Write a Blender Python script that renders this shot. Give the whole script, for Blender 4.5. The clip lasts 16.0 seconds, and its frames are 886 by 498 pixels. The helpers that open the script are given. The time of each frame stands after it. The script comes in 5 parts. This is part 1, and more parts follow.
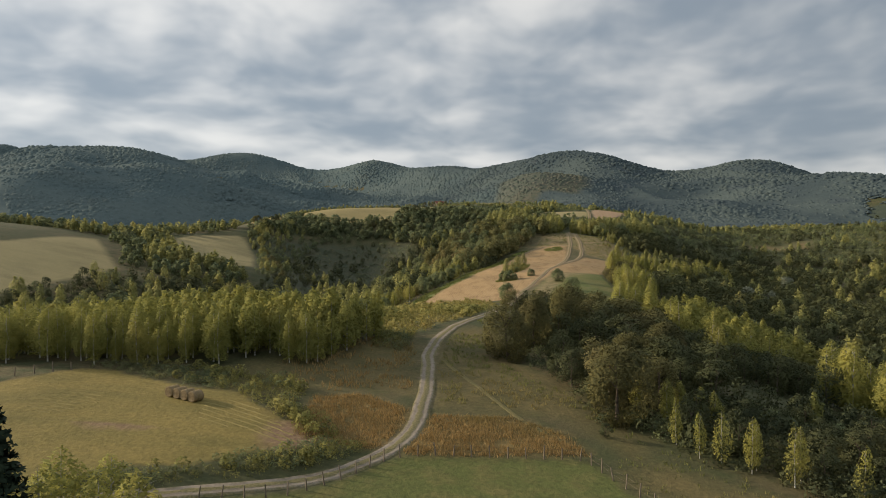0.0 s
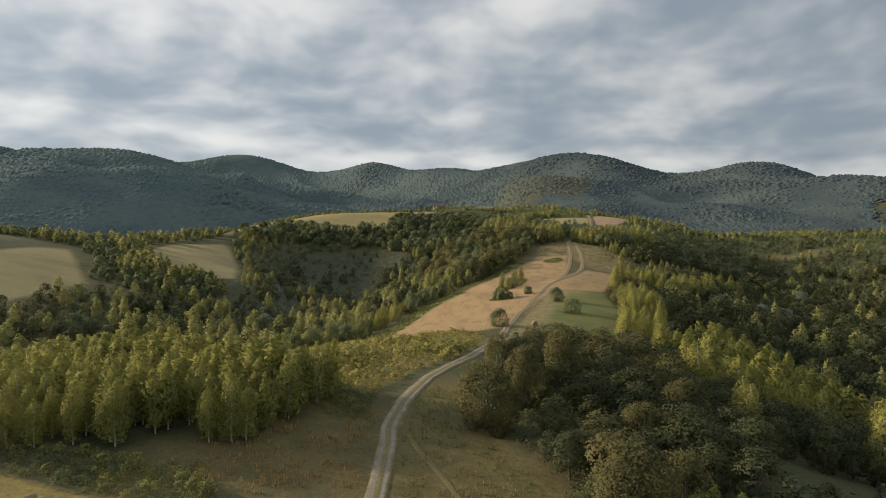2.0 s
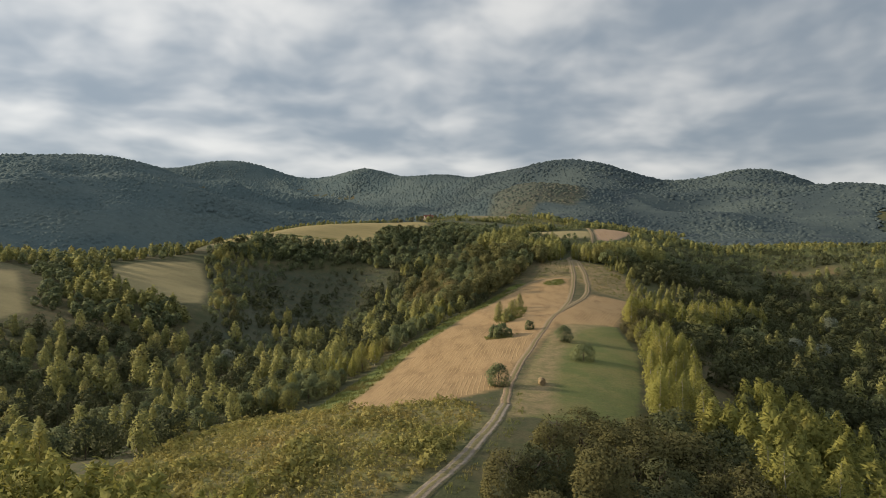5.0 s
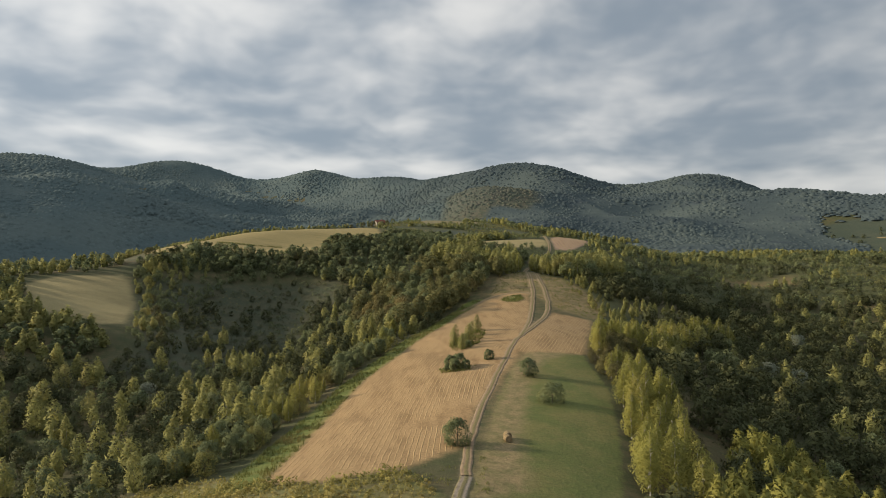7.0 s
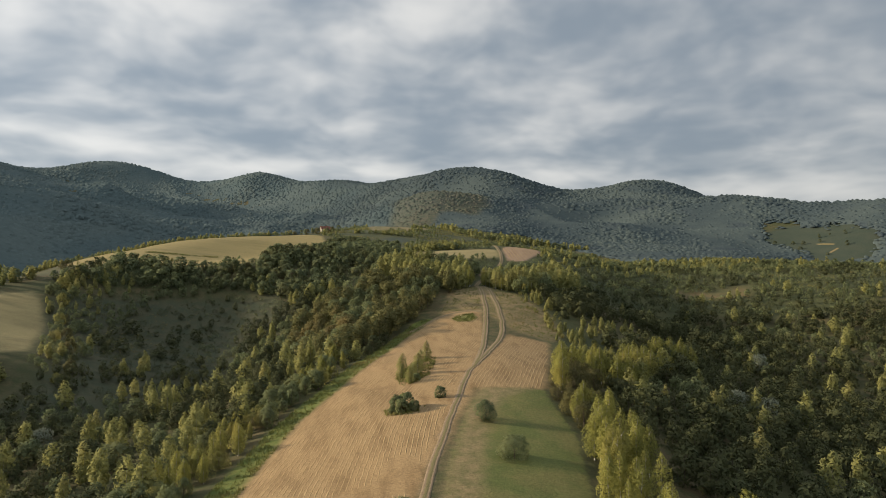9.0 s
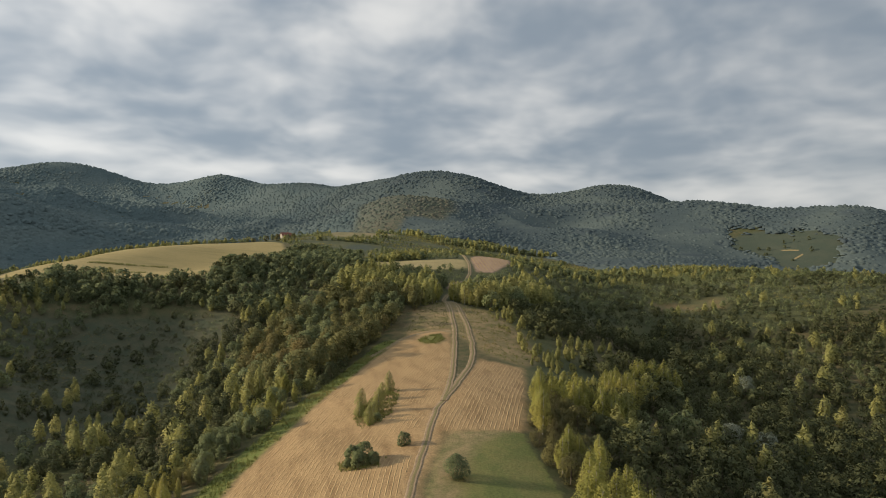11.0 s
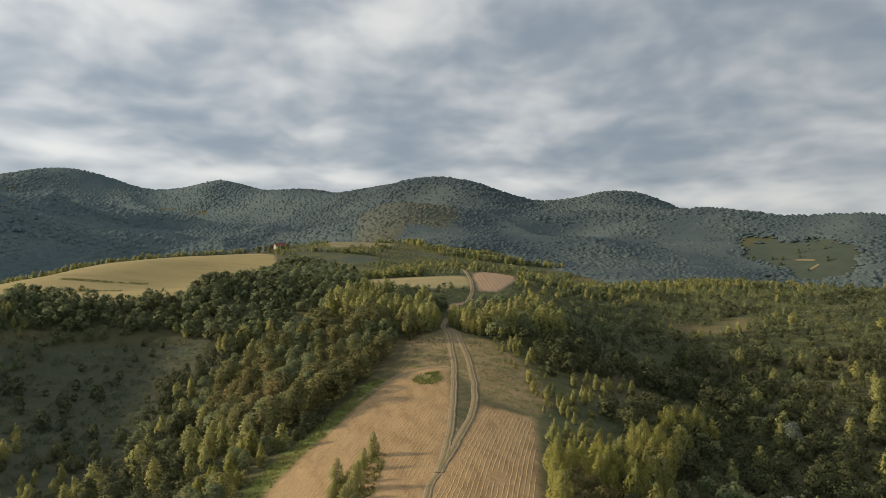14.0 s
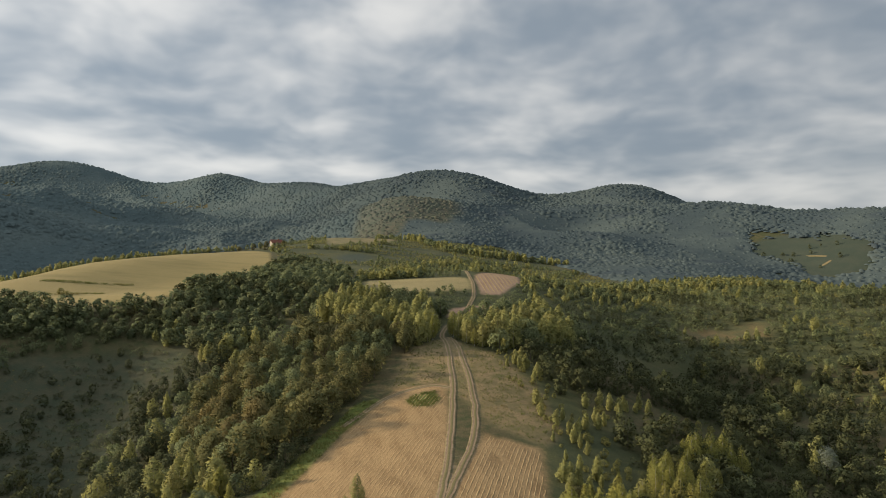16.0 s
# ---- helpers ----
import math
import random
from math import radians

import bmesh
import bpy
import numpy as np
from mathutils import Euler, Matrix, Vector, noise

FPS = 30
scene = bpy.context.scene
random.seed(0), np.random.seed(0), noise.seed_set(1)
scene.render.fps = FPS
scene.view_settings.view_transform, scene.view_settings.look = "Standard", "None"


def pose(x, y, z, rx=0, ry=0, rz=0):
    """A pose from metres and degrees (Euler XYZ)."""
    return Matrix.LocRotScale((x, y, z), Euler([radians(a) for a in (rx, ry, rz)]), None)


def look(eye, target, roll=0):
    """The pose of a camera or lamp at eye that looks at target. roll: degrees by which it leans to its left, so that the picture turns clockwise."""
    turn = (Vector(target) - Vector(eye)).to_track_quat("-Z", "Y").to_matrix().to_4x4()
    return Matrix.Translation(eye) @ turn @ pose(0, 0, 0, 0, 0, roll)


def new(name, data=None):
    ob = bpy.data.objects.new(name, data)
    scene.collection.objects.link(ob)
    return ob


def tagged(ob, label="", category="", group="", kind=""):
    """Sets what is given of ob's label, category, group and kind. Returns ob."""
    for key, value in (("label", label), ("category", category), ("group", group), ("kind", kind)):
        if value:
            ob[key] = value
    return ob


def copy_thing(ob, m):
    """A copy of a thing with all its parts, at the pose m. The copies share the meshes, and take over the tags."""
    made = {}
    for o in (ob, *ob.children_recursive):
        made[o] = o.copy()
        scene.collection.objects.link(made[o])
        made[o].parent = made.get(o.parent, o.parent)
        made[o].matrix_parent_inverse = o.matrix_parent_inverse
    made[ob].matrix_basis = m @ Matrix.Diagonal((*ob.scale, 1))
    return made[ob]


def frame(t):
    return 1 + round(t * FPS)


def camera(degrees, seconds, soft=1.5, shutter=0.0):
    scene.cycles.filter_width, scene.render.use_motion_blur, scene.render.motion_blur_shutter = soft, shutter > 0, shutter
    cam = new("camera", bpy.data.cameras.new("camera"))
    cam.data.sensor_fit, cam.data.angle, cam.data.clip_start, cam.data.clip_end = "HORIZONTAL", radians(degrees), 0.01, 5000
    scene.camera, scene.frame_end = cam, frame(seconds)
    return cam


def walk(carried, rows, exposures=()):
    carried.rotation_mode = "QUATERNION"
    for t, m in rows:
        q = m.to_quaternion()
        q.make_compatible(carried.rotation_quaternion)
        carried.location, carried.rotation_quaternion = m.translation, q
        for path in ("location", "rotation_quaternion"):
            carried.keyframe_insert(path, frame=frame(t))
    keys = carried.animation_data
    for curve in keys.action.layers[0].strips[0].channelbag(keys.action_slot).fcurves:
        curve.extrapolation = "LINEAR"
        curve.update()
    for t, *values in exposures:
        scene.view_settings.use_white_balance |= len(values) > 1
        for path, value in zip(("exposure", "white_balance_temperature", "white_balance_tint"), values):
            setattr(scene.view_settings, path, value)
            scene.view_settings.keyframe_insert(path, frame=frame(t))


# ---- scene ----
# the flight: seconds, x, y, z, yaw, pitch
PATH = [
    (0, -3.97, -57.91, 27.40, 1.69, -1.05),
    (0.5, -2.80, -53.32, 28.55, 1.71, -1.04),
    (1, -1.80, -48.47, 29.82, 1.74, -0.99),
    (1.5, -1.10, -43.73, 30.96, 1.77, -0.98),
    (2, -0.52, -38.74, 31.81, 1.80, -0.94),
    (2.5, -0.24, -33.87, 32.43, 1.83, -0.82),
    (3, -0.09, -28.65, 33.51, 1.89, -0.74),
    (3.5, 0.07, -23.51, 34.63, 1.93, -0.68),
    (4, 0.14, -18.35, 35.74, 1.89, -0.61),
    (4.5, 0.08, -13.22, 36.90, 1.66, -0.54),
    (5, -0.02, -8.13, 38.09, 1.20, -0.48),
    (5.5, -0.08, -3.06, 39.30, 0.49, -0.43),
    (6, 0.00, 2.00, 40.53, -0.52, -0.39),
    (6.5, 0.13, 7.04, 41.71, -1.66, -0.37),
    (7, 0.35, 12.08, 42.99, -2.86, -0.35),
    (7.5, 0.58, 17.00, 44.16, -3.96, -0.33),
    (8, 0.96, 21.93, 45.45, -5.12, -0.26),
    (8.5, 1.45, 26.75, 46.67, -6.17, -0.21),
    (9, 2.09, 31.68, 47.84, -7.30, -0.12),
    (9.5, 2.69, 36.64, 48.99, -8.32, -0.05),
    (10, 3.37, 41.72, 50.05, -9.18, 0.01),
    (10.5, 4.16, 46.85, 51.07, -9.83, 0.07),
    (11, 5.09, 51.96, 52.08, -10.22, 0.13),
    (11.5, 6.17, 56.95, 53.11, -10.31, 0.20),
    (12, 7.33, 61.90, 54.21, -10.24, 0.28),
    (12.5, 8.51, 66.77, 55.22, -10.16, 0.32),
    (13, 9.75, 71.66, 56.36, -10.08, 0.38),
    (13.5, 10.89, 76.48, 57.48, -10.01, 0.43),
    (14, 12.01, 81.29, 58.59, -9.96, 0.52),
    (14.5, 13.15, 86.13, 59.64, -9.89, 0.55),
    (14.7, 13.64, 88.07, 60.06, -9.85, 0.58),
    (14.8, 13.88, 89.04, 60.27, -9.84, -0.20),
    (14.9, 14.12, 90.02, 60.48, -9.82, -0.27),
    (15, 14.37, 90.99, 60.69, -9.80, -0.28),
    (15.5, 15.66, 95.82, 61.70, -9.74, -0.22),
    (16, 16.99, 100.75, 62.76, -9.70, -0.13),
]
cam = camera(67.5, 16.0, soft=0.9)
walk(cam, [(t, pose(x, y, z, 90 + tilt, 0, yaw)) for t, x, y, z, yaw, tilt in PATH])

# ---- daylight ----
SUN_TO = Vector((-0.97, 0.23, 0.0)).normalized()      # level bearing of the low sun
SUN_HIGH = 18.0
SKY_TURN = math.atan2(SUN_TO.x, SUN_TO.y)
lamp = bpy.data.lights.new("sun", "SUN")
lamp.energy, lamp.angle, lamp.color = 3.7, radians(4.5), (1.0, 0.83, 0.60)
sun = new("sun", lamp)
sun.matrix_world = look(SUN_TO * 300 + Vector((0, 0, 300 * math.tan(radians(SUN_HIGH)))), (0, 0, 0))
scene.view_settings.exposure = 0.5


class Nodes:
    """Short hand for building a node tree."""

    def __init__(self, tree):
        self.tree = tree
        tree.nodes.clear()

    def add(self, kind, **values):
        n = self.tree.nodes.new(kind)
        for key, value in values.items():
            if key in n.inputs:
                n.inputs[key].default_value = value
        return n

    def link(self, a, b):
        self.tree.links.new(a, b)

    def put(self, socket, value):
        if isinstance(value, bpy.types.NodeSocket):
            self.link(value, socket)
        else:
            socket.default_value = value

    def math(self, op, a, b=0.0, c=0.0, clamp=False):
        n = self.tree.nodes.new("ShaderNodeMath")
        n.operation, n.use_clamp = op, clamp
        for socket, value in zip(n.inputs, (a, b, c)):
            self.put(socket, value)
        return n.outputs[0]

    def mix(self, fac, a, b):
        n = self.tree.nodes.new("ShaderNodeMix")
        n.data_type = "RGBA"
        self.put(n.inputs[0], fac)
        for socket, value in ((n.inputs[6], a), (n.inputs[7], b)):
            self.put(socket, (*value, 1.0) if isinstance(value, tuple) and len(value) == 3 else value)
        return n.outputs[2]

    def step(self, value, low, high):
        n = self.tree.nodes.new("ShaderNodeMapRange")
        n.interpolation_type = "SMOOTHSTEP"
        self.put(n.inputs[0], value)
        n.inputs[1].default_value, n.inputs[2].default_value = low, high
        return n.outputs[0]

    def noise(self, where, scale, detail=3.0, rough=0.55, stretch=None):
        if stretch:
            m = self.tree.nodes.new("ShaderNodeMapping")
            self.link(where, m.inputs[0])
            m.inputs[2].default_value = (0, 0, stretch[1])
            m.inputs[3].default_value = stretch[0]
            where = m.outputs[0]
        n = self.add("ShaderNodeTexNoise", Scale=scale, Detail=detail, Roughness=rough)
        self.link(where, n.inputs["Vector"])
        return n.outputs["Fac"]


# an evening sky: a broken sheet of grey cloud over a clear sky
world = bpy.data.worlds.new("evening_sky")
scene.world = world
world.use_nodes = True
w = Nodes(world.node_tree)
sky = w.add("ShaderNodeTexSky")
sky.sky_type, sky.sun_disc = "NISHITA", False
sky.sun_elevation, sky.sun_rotation = radians(SUN_HIGH), SKY_TURN
way = w.add("ShaderNodeTexCoord").outputs["Generated"]
xyz = w.add("ShaderNodeSeparateXYZ")
w.link(way, xyz.inputs[0])
bearing = w.math("ARCTAN2", xyz.outputs[0], xyz.outputs[1])
height = w.math("MAXIMUM", xyz.outputs[2], 0.0)
# far clouds draw together towards the skyline
rise = w.math("DIVIDE", height, w.math("ADD", height, 0.45))
flat = w.add("ShaderNodeCombineXYZ")
w.link(bearing, flat.inputs[0])
w.link(w.math("MULTIPLY", rise, 1.25), flat.inputs[1])
sheet = flat.outputs[0]
wander = w.add("ShaderNodeTexNoise", Scale=5.0, Detail=2.0)
w.link(sheet, wander.inputs["Vector"])
bend = w.add("ShaderNodeVectorMath")
bend.operation = "MULTIPLY_ADD"
w.link(wander.outputs["Color"], bend.inputs[0])
bend.inputs[1].default_value = (0.09, 0.06, 0.0)
w.link(sheet, bend.inputs[2])
sheet = bend.outputs[0]
broad = w.noise(sheet, 5.0, 2.0, 0.45, ((1.0, 1.8, 1.0), 0.03))
fine = w.noise(sheet, 12.0, 2.5, 0.5, ((1.0, 1.7, 1.0), 0.03))
body = w.math("ADD", w.math("MULTIPLY", broad, 0.50), w.math("MULTIPLY", fine, 0.48))
# breaks where the sheet is thin: bearing and height of each, how wide and high, how bright
BREAKS = [(-0.45, 0.33, 0.20, 0.050, 0.24), (-0.27, 0.295, 0.07, 0.030, 0.20), (-0.07, 0.235, 0.05, 0.022, 0.15), (0.01, 0.285, 0.06, 0.026, 0.18), (0.11, 0.335, 0.06, 0.030, 0.36),
          (0.28, 0.232, 0.06, 0.020, 0.12), (-0.445, 0.153, 0.035, 0.008, 0.22), (-0.345, 0.139, 0.045, 0.012, 0.30), (-0.179, 0.110, 0.03, 0.010, 0.32), (-0.097, 0.119, 0.04, 0.009, 0.32),
          (-0.017, 0.178, 0.05, 0.014, 0.18), (0.042, 0.113, 0.05, 0.011, 0.30), (0.328, 0.189, 0.06, 0.014, 0.20), (0.485, 0.200, 0.07, 0.014, 0.16), (0.281, 0.108, 0.06, 0.012, 0.26),
          (0.60, 0.078, 0.16, 0.014, 0.32), (0.687, 0.131, 0.06, 0.012, 0.16), (-0.62, 0.170, 0.09, 0.012, 0.26)]
# and the thick banks between them
BANKS = [(-0.20, 0.215, 0.15, 0.035, 0.11), (0.23, 0.280, 0.12, 0.025, 0.06), (0.58, 0.285, 0.20, 0.060, 0.18), (-0.48, 0.195, 0.14, 0.020, 0.12), (0.11, 0.205, 0.10, 0.020, 0.10),
         (0.43, 0.145, 0.14, 0.018, 0.11), (-0.08, 0.158, 0.12, 0.012, 0.09), (0.10, 0.140, 0.14, 0.010, 0.08), (-0.13, 0.31, 0.08, 0.03, 0.08)]
for sign, patches in ((0.62, BREAKS), (-0.62, BANKS)):
    for a, h, wide, tall, gain in patches:
        u = w.math("DIVIDE", w.math("SUBTRACT", bearing, a), wide)
        v = w.math("DIVIDE", w.math("SUBTRACT", height, h), tall)
        d = w.math("ADD", w.math("MULTIPLY", u, u), w.math("MULTIPLY", v, v))
        body = w.math("MULTIPLY_ADD", w.math("POWER", 2.718, w.math("MULTIPLY", d, -0.5)), gain * sign, body)
shade = w.step(body, 0.30, 0.82)
cloud = w.mix(shade, (2.02, 2.40, 2.82), (5.50, 5.48, 5.36))
# the west stays brighter than the east
side = w.math("MULTIPLY_ADD", xyz.outputs[0], -0.24, 1.0)
# and the sheet is thinner overhead
side = w.math("MULTIPLY", side, w.math("MULTIPLY_ADD", w.step(xyz.outputs[2], 0.45, 0.9), 0.3, 1.0))
bright = w.add("ShaderNodeVectorMath")
bright.operation = "SCALE"
w.link(cloud, bright.inputs[0])
w.link(side, bright.inputs[3])
air = w.mix(0.06, bright.outputs[0], sky.outputs[0])
back = w.add("ShaderNodeBackground", Strength=0.1)
w.link(air, back.inputs[0])
out = w.add("ShaderNodeOutputWorld")
w.link(back.outputs[0], out.inputs[0])


# ---- materials ----
def material(name):
    m = bpy.data.materials.new(name)
    m.use_nodes = True
    return m, Nodes(m.node_tree)


def finish(n, colour, rough=0.9, height=None, depth=0.1, spread=1.0, glow=0.0, gloss=0.25):
    """A rough surface; glow: the share of light that comes through a leaf."""
    b = n.add("ShaderNodeBsdfPrincipled")
    n.put(b.inputs["Base Color"], colour if not isinstance(colour, tuple) else (*colour, 1.0))
    n.put(b.inputs["Roughness"], rough)
    b.inputs["Specular IOR Level"].default_value = gloss
    if height is not None:
        bump = n.add("ShaderNodeBump", Strength=spread, Distance=depth)
        n.link(height, bump.inputs["Height"])
        n.link(bump.outputs[0], b.inputs["Normal"])
    o = n.add("ShaderNodeOutputMaterial")
    if glow:
        # light that passes through the leaf
        t = n.add("ShaderNodeBsdfTranslucent")
        thin = n.add("ShaderNodeVectorMath")
        thin.operation = "SCALE"
        n.link(colour, thin.inputs[0])
        thin.inputs[3].default_value = glow
        n.link(thin.outputs[0], t.inputs[0])
        x = n.add("ShaderNodeAddShader")
        n.link(b.outputs[0], x.inputs[0])
        n.link(t.outputs[0], x.inputs[1])
        n.link(x.outputs[0], o.inputs[0])
    else:
        n.link(b.outputs[0], o.inputs[0])


def leaves(name, dark, light, turned, share=0.2, glow=0.35, mixed_up=0.45):
    """Foliage that varies from tree to tree and from spray to spray."""
    # blue is lifted in all foliage to stand in for hazy air
    dark, light, turned = ((red * 1.03, green, blue * 1.10) for red, green, blue in (dark, light, turned))
    m, n = material(name)
    place = n.add("ShaderNodeNewGeometry")
    own = n.add("ShaderNodeObjectInfo").outputs["Random"]
    tree = n.noise(place.outputs["Position"], 0.16, 2.0)
    spray = place.outputs["Random Per Island"]
    f = n.math("ADD", n.math("MULTIPLY", tree, 0.75), n.math("MULTIPLY", spray, mixed_up))
    f = n.math("ADD", f, n.math("MULTIPLY", own, 0.25))
    c = n.mix(n.step(f, 0.3, 1.05), dark, light)
    patch = n.noise(place.outputs["Position"], 0.07, 2.0)
    c = n.mix(n.math("MULTIPLY", n.step(patch, 0.5, 0.7), share * 2), c, turned)
    finish(n, c, 0.85, glow=glow, gloss=0.08)
    return m


BIRCH = leaves("birch_leaves", (0.112, 0.120, 0.032), (0.222, 0.214, 0.052), (0.225, 0.185, 0.055), 0.15, 0.7, 0.32)
OAK = leaves("broad_leaves", (0.050, 0.052, 0.022), (0.112, 0.106, 0.038), (0.115, 0.098, 0.044), 0.2, 0.4, 0.5)
BROWN = leaves("turning_leaves", (0.064, 0.074, 0.030), (0.128, 0.124, 0.045), (0.16, 0.112, 0.044), 0.22, 0.5, 0.5)
# darkened green: the shade of the east valley is in the leaf colour
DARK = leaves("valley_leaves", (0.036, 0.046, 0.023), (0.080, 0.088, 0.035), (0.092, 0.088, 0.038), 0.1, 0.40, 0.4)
# birch leaves in a middle tone; hazy, low contrast is put into the colour
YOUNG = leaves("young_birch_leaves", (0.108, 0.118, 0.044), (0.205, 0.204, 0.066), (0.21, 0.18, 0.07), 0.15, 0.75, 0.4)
PALE = leaves("pale_leaves", (0.11, 0.13, 0.085), (0.20, 0.22, 0.15), (0.15, 0.17, 0.11), 0.1, 0.6)
SHRUB = leaves("shrub_leaves", (0.096, 0.104, 0.034), (0.185, 0.178, 0.052), (0.22, 0.18, 0.066), 0.25, 0.6, 0.45)
# raised and cooled leaf green, standing in for haze over the woods
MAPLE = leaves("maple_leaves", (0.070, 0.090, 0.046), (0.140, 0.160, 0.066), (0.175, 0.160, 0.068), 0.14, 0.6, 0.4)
BRACKEN = leaves("bracken_fronds", (0.130, 0.128, 0.038), (0.240, 0.215, 0.066), (0.25, 0.19, 0.07), 0.25, 0.5, 0.5)
SPRUCE = leaves("spruce_needles", (0.014, 0.024, 0.014), (0.030, 0.044, 0.022), (0.03, 0.03, 0.015), 0.1, 0.2)


HILLWOOD, n = material("hill_forest_canopy")
place = n.add("ShaderNodeNewGeometry").outputs["Position"]
turn = n.add("ShaderNodeAttribute")
turn.attribute_name = "turned"
crowns, stands_of = n.noise(place, 0.14, 4.0, 0.62), n.noise(place, 0.009, 3.0, 0.55)
# blue-grey leaf colours carry the haze of distance
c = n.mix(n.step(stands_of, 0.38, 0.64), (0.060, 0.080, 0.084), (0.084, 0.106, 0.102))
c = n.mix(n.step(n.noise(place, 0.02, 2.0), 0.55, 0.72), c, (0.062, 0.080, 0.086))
# turned leaves on the brow, their tone also lightened for warm sunlight
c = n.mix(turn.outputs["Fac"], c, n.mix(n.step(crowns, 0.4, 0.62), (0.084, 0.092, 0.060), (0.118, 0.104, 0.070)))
# painted haze: the range pales in colour towards the west
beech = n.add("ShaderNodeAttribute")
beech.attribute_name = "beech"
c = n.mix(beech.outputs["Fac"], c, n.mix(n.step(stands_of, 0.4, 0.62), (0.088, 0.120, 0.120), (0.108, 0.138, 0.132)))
v = n.add("ShaderNodeHueSaturation")
own = n.add("ShaderNodeNewGeometry").outputs["Random Per Island"]
n.link(n.math("MULTIPLY", n.math("MULTIPLY_ADD", crowns, 0.5, 0.78), n.math("MULTIPLY_ADD", own, 0.26, 0.90)), v.inputs["Value"])
n.link(c, v.inputs["Color"])
finish(n, v.outputs[0], 0.95, n.noise(place, 0.4, 4.0, 0.65), 0.6, 0.4, gloss=0.05)


def bark(name, base, mark, scale):
    m, n = material(name)
    place = n.add("ShaderNodeTexCoord").outputs["Object"]
    f = n.noise(place, scale, 4.0, 0.6, ((1.0, 1.0, 3.0), 0.0))
    finish(n, n.mix(n.step(f, 0.45, 0.62), base, mark), 0.85, f, 0.03)
    return m


WHITE_BARK = bark("birch_bark", (0.52, 0.50, 0.45), (0.10, 0.09, 0.08), 2.4)
GREY_BARK = bark("oak_bark", (0.12, 0.095, 0.07), (0.05, 0.04, 0.03), 5.0)


# ---- the lie of the land ----
COUNTRY = [  # x, y, rise of swells 430 m wide
    (-1800, 700, -67.4), (-1800, 1250, -186.0), (-1800, 1800, 85.0), (-1800, 2350, 83.5), (-1800, 2900, 28.9), (-1250, 700, -33.0),
    (-1250, 1250, 47.6), (-1250, 1800, 88.5), (-1250, 2350, 45.5), (-1250, 2900, 70.4), (-700, 700, -36.0), (-700, 1250, 184.0),
    (-700, 1800, -21.8), (-700, 2350, 75.1), (-700, 2900, 51.3), (-150, 1250, -73.9), (-150, 1800, 6.6), (-150, 2350, 107.5),
    (400, 1250, 79.8), (400, 1800, 102.9), (400, 2350, -47.1), (950, 700, -87.8), (950, 1250, 81.6), (950, 1800, -39.3),
    (950, 2350, 93.1),
]
RANGE = [  # x, y, rise of swells 105 m wide
    (-1450, 1980, 111.3), (-1360, 2040, -21.0), (-1230, 2180, 90.5), (-1130, 2230, 10.1), (-1040, 2270, 39.3), (-920, 2270, 21.1),
    (-800, 2260, 77.8), (-640, 2260, 56.7), (-430, 2200, 41.5), (-280, 2130, 81.4), (-140, 1990, 45.5), (-50, 1890, 52.7),
    (30, 1790, 28.7), (120, 1690, 48.4), (190, 1580, 31.1), (260, 1520, 33.4), (340, 1500, 34.6), (410, 1490, 3.3),
    (480, 1470, -18.8), (570, 1430, 10.9), (650, 1420, 40.1), (700, 1400, 17.2), (730, 1360, -24.6), (580, 1100, -4.9),
    (630, 1060, 41.4), (670, 1010, 9.7), (710, 950, -28.4), (740, 910, 21.2), (770, 860, 77.7), (125, 1150, 54.6),
    (30, 1080, -12.1),
]
HILLS = [  # x, y, rise of swells 120 m wide
    (-380, 100, -12.2), (-380, 240, 33.4), (-380, 380, -10.6), (-380, 540, 11.7), (-380, 720, -31.1), (-220, -60, 25.4),
    (-220, 100, -15.1), (-220, 240, 38.3), (-220, 380, 1.9), (-220, 540, 2.3), (-220, 720, 15.1), (-220, 920, -71.2),
    (-80, -60, -15.3), (-80, 100, 0.7), (-80, 240, -26.5), (-80, 380, 9.2), (-80, 540, -0.0), (-80, 720, 26.6),
    (-80, 920, 21.6), (60, -60, 12.5), (60, 100, 6.4), (60, 240, -11.9), (60, 380, 30.8), (60, 540, 19.2),
    (60, 720, 19.6), (60, 920, 21.4), (200, -60, -20.8), (200, 100, -2.1), (200, 240, -6.2), (200, 380, -5.2),
    (200, 540, -3.1), (200, 720, 0.8), (200, 920, 5.6), (360, 100, 28.6), (360, 240, -18.9), (360, 380, 43.6),
    (360, 540, 12.5), (360, 720, 17.2),
]
KNOLLS = [  # x, y, rise of swells 42 m wide
    (-60, 15, 9.6), (-60, 65, 4.2), (-60, 215, 6.8), (-60, 265, 14.1), (-60, 320, -9.8), (-15, 15, -5.3),
    (-15, 65, 5.5), (-15, 115, 3.5), (-15, 165, 1.6), (-15, 215, 1.5), (-15, 265, -4.2), (-15, 320, 1.6),
    (30, 15, 6.8), (30, 65, 4.6), (30, 115, 8.6), (30, 165, 7.5), (30, 215, 12.0), (30, 265, 5.1),
    (30, 320, 3.9), (75, 15, -2.1), (75, 65, -9.0), (75, 115, -3.8), (75, 165, 3.3), (75, 215, 3.1),
    (75, 265, 4.1), (75, 320, 8.3), (-60, 365, -16.9), (-62, 405, 15.6), (-15, 370, 7.0), (112, 470, 9.3),
    (-140, 380, 11.3), (40, 390, 2.3), (-140, 560, 17.0), (-100, 620, 8.5), (-160, 480, 17.4),
]


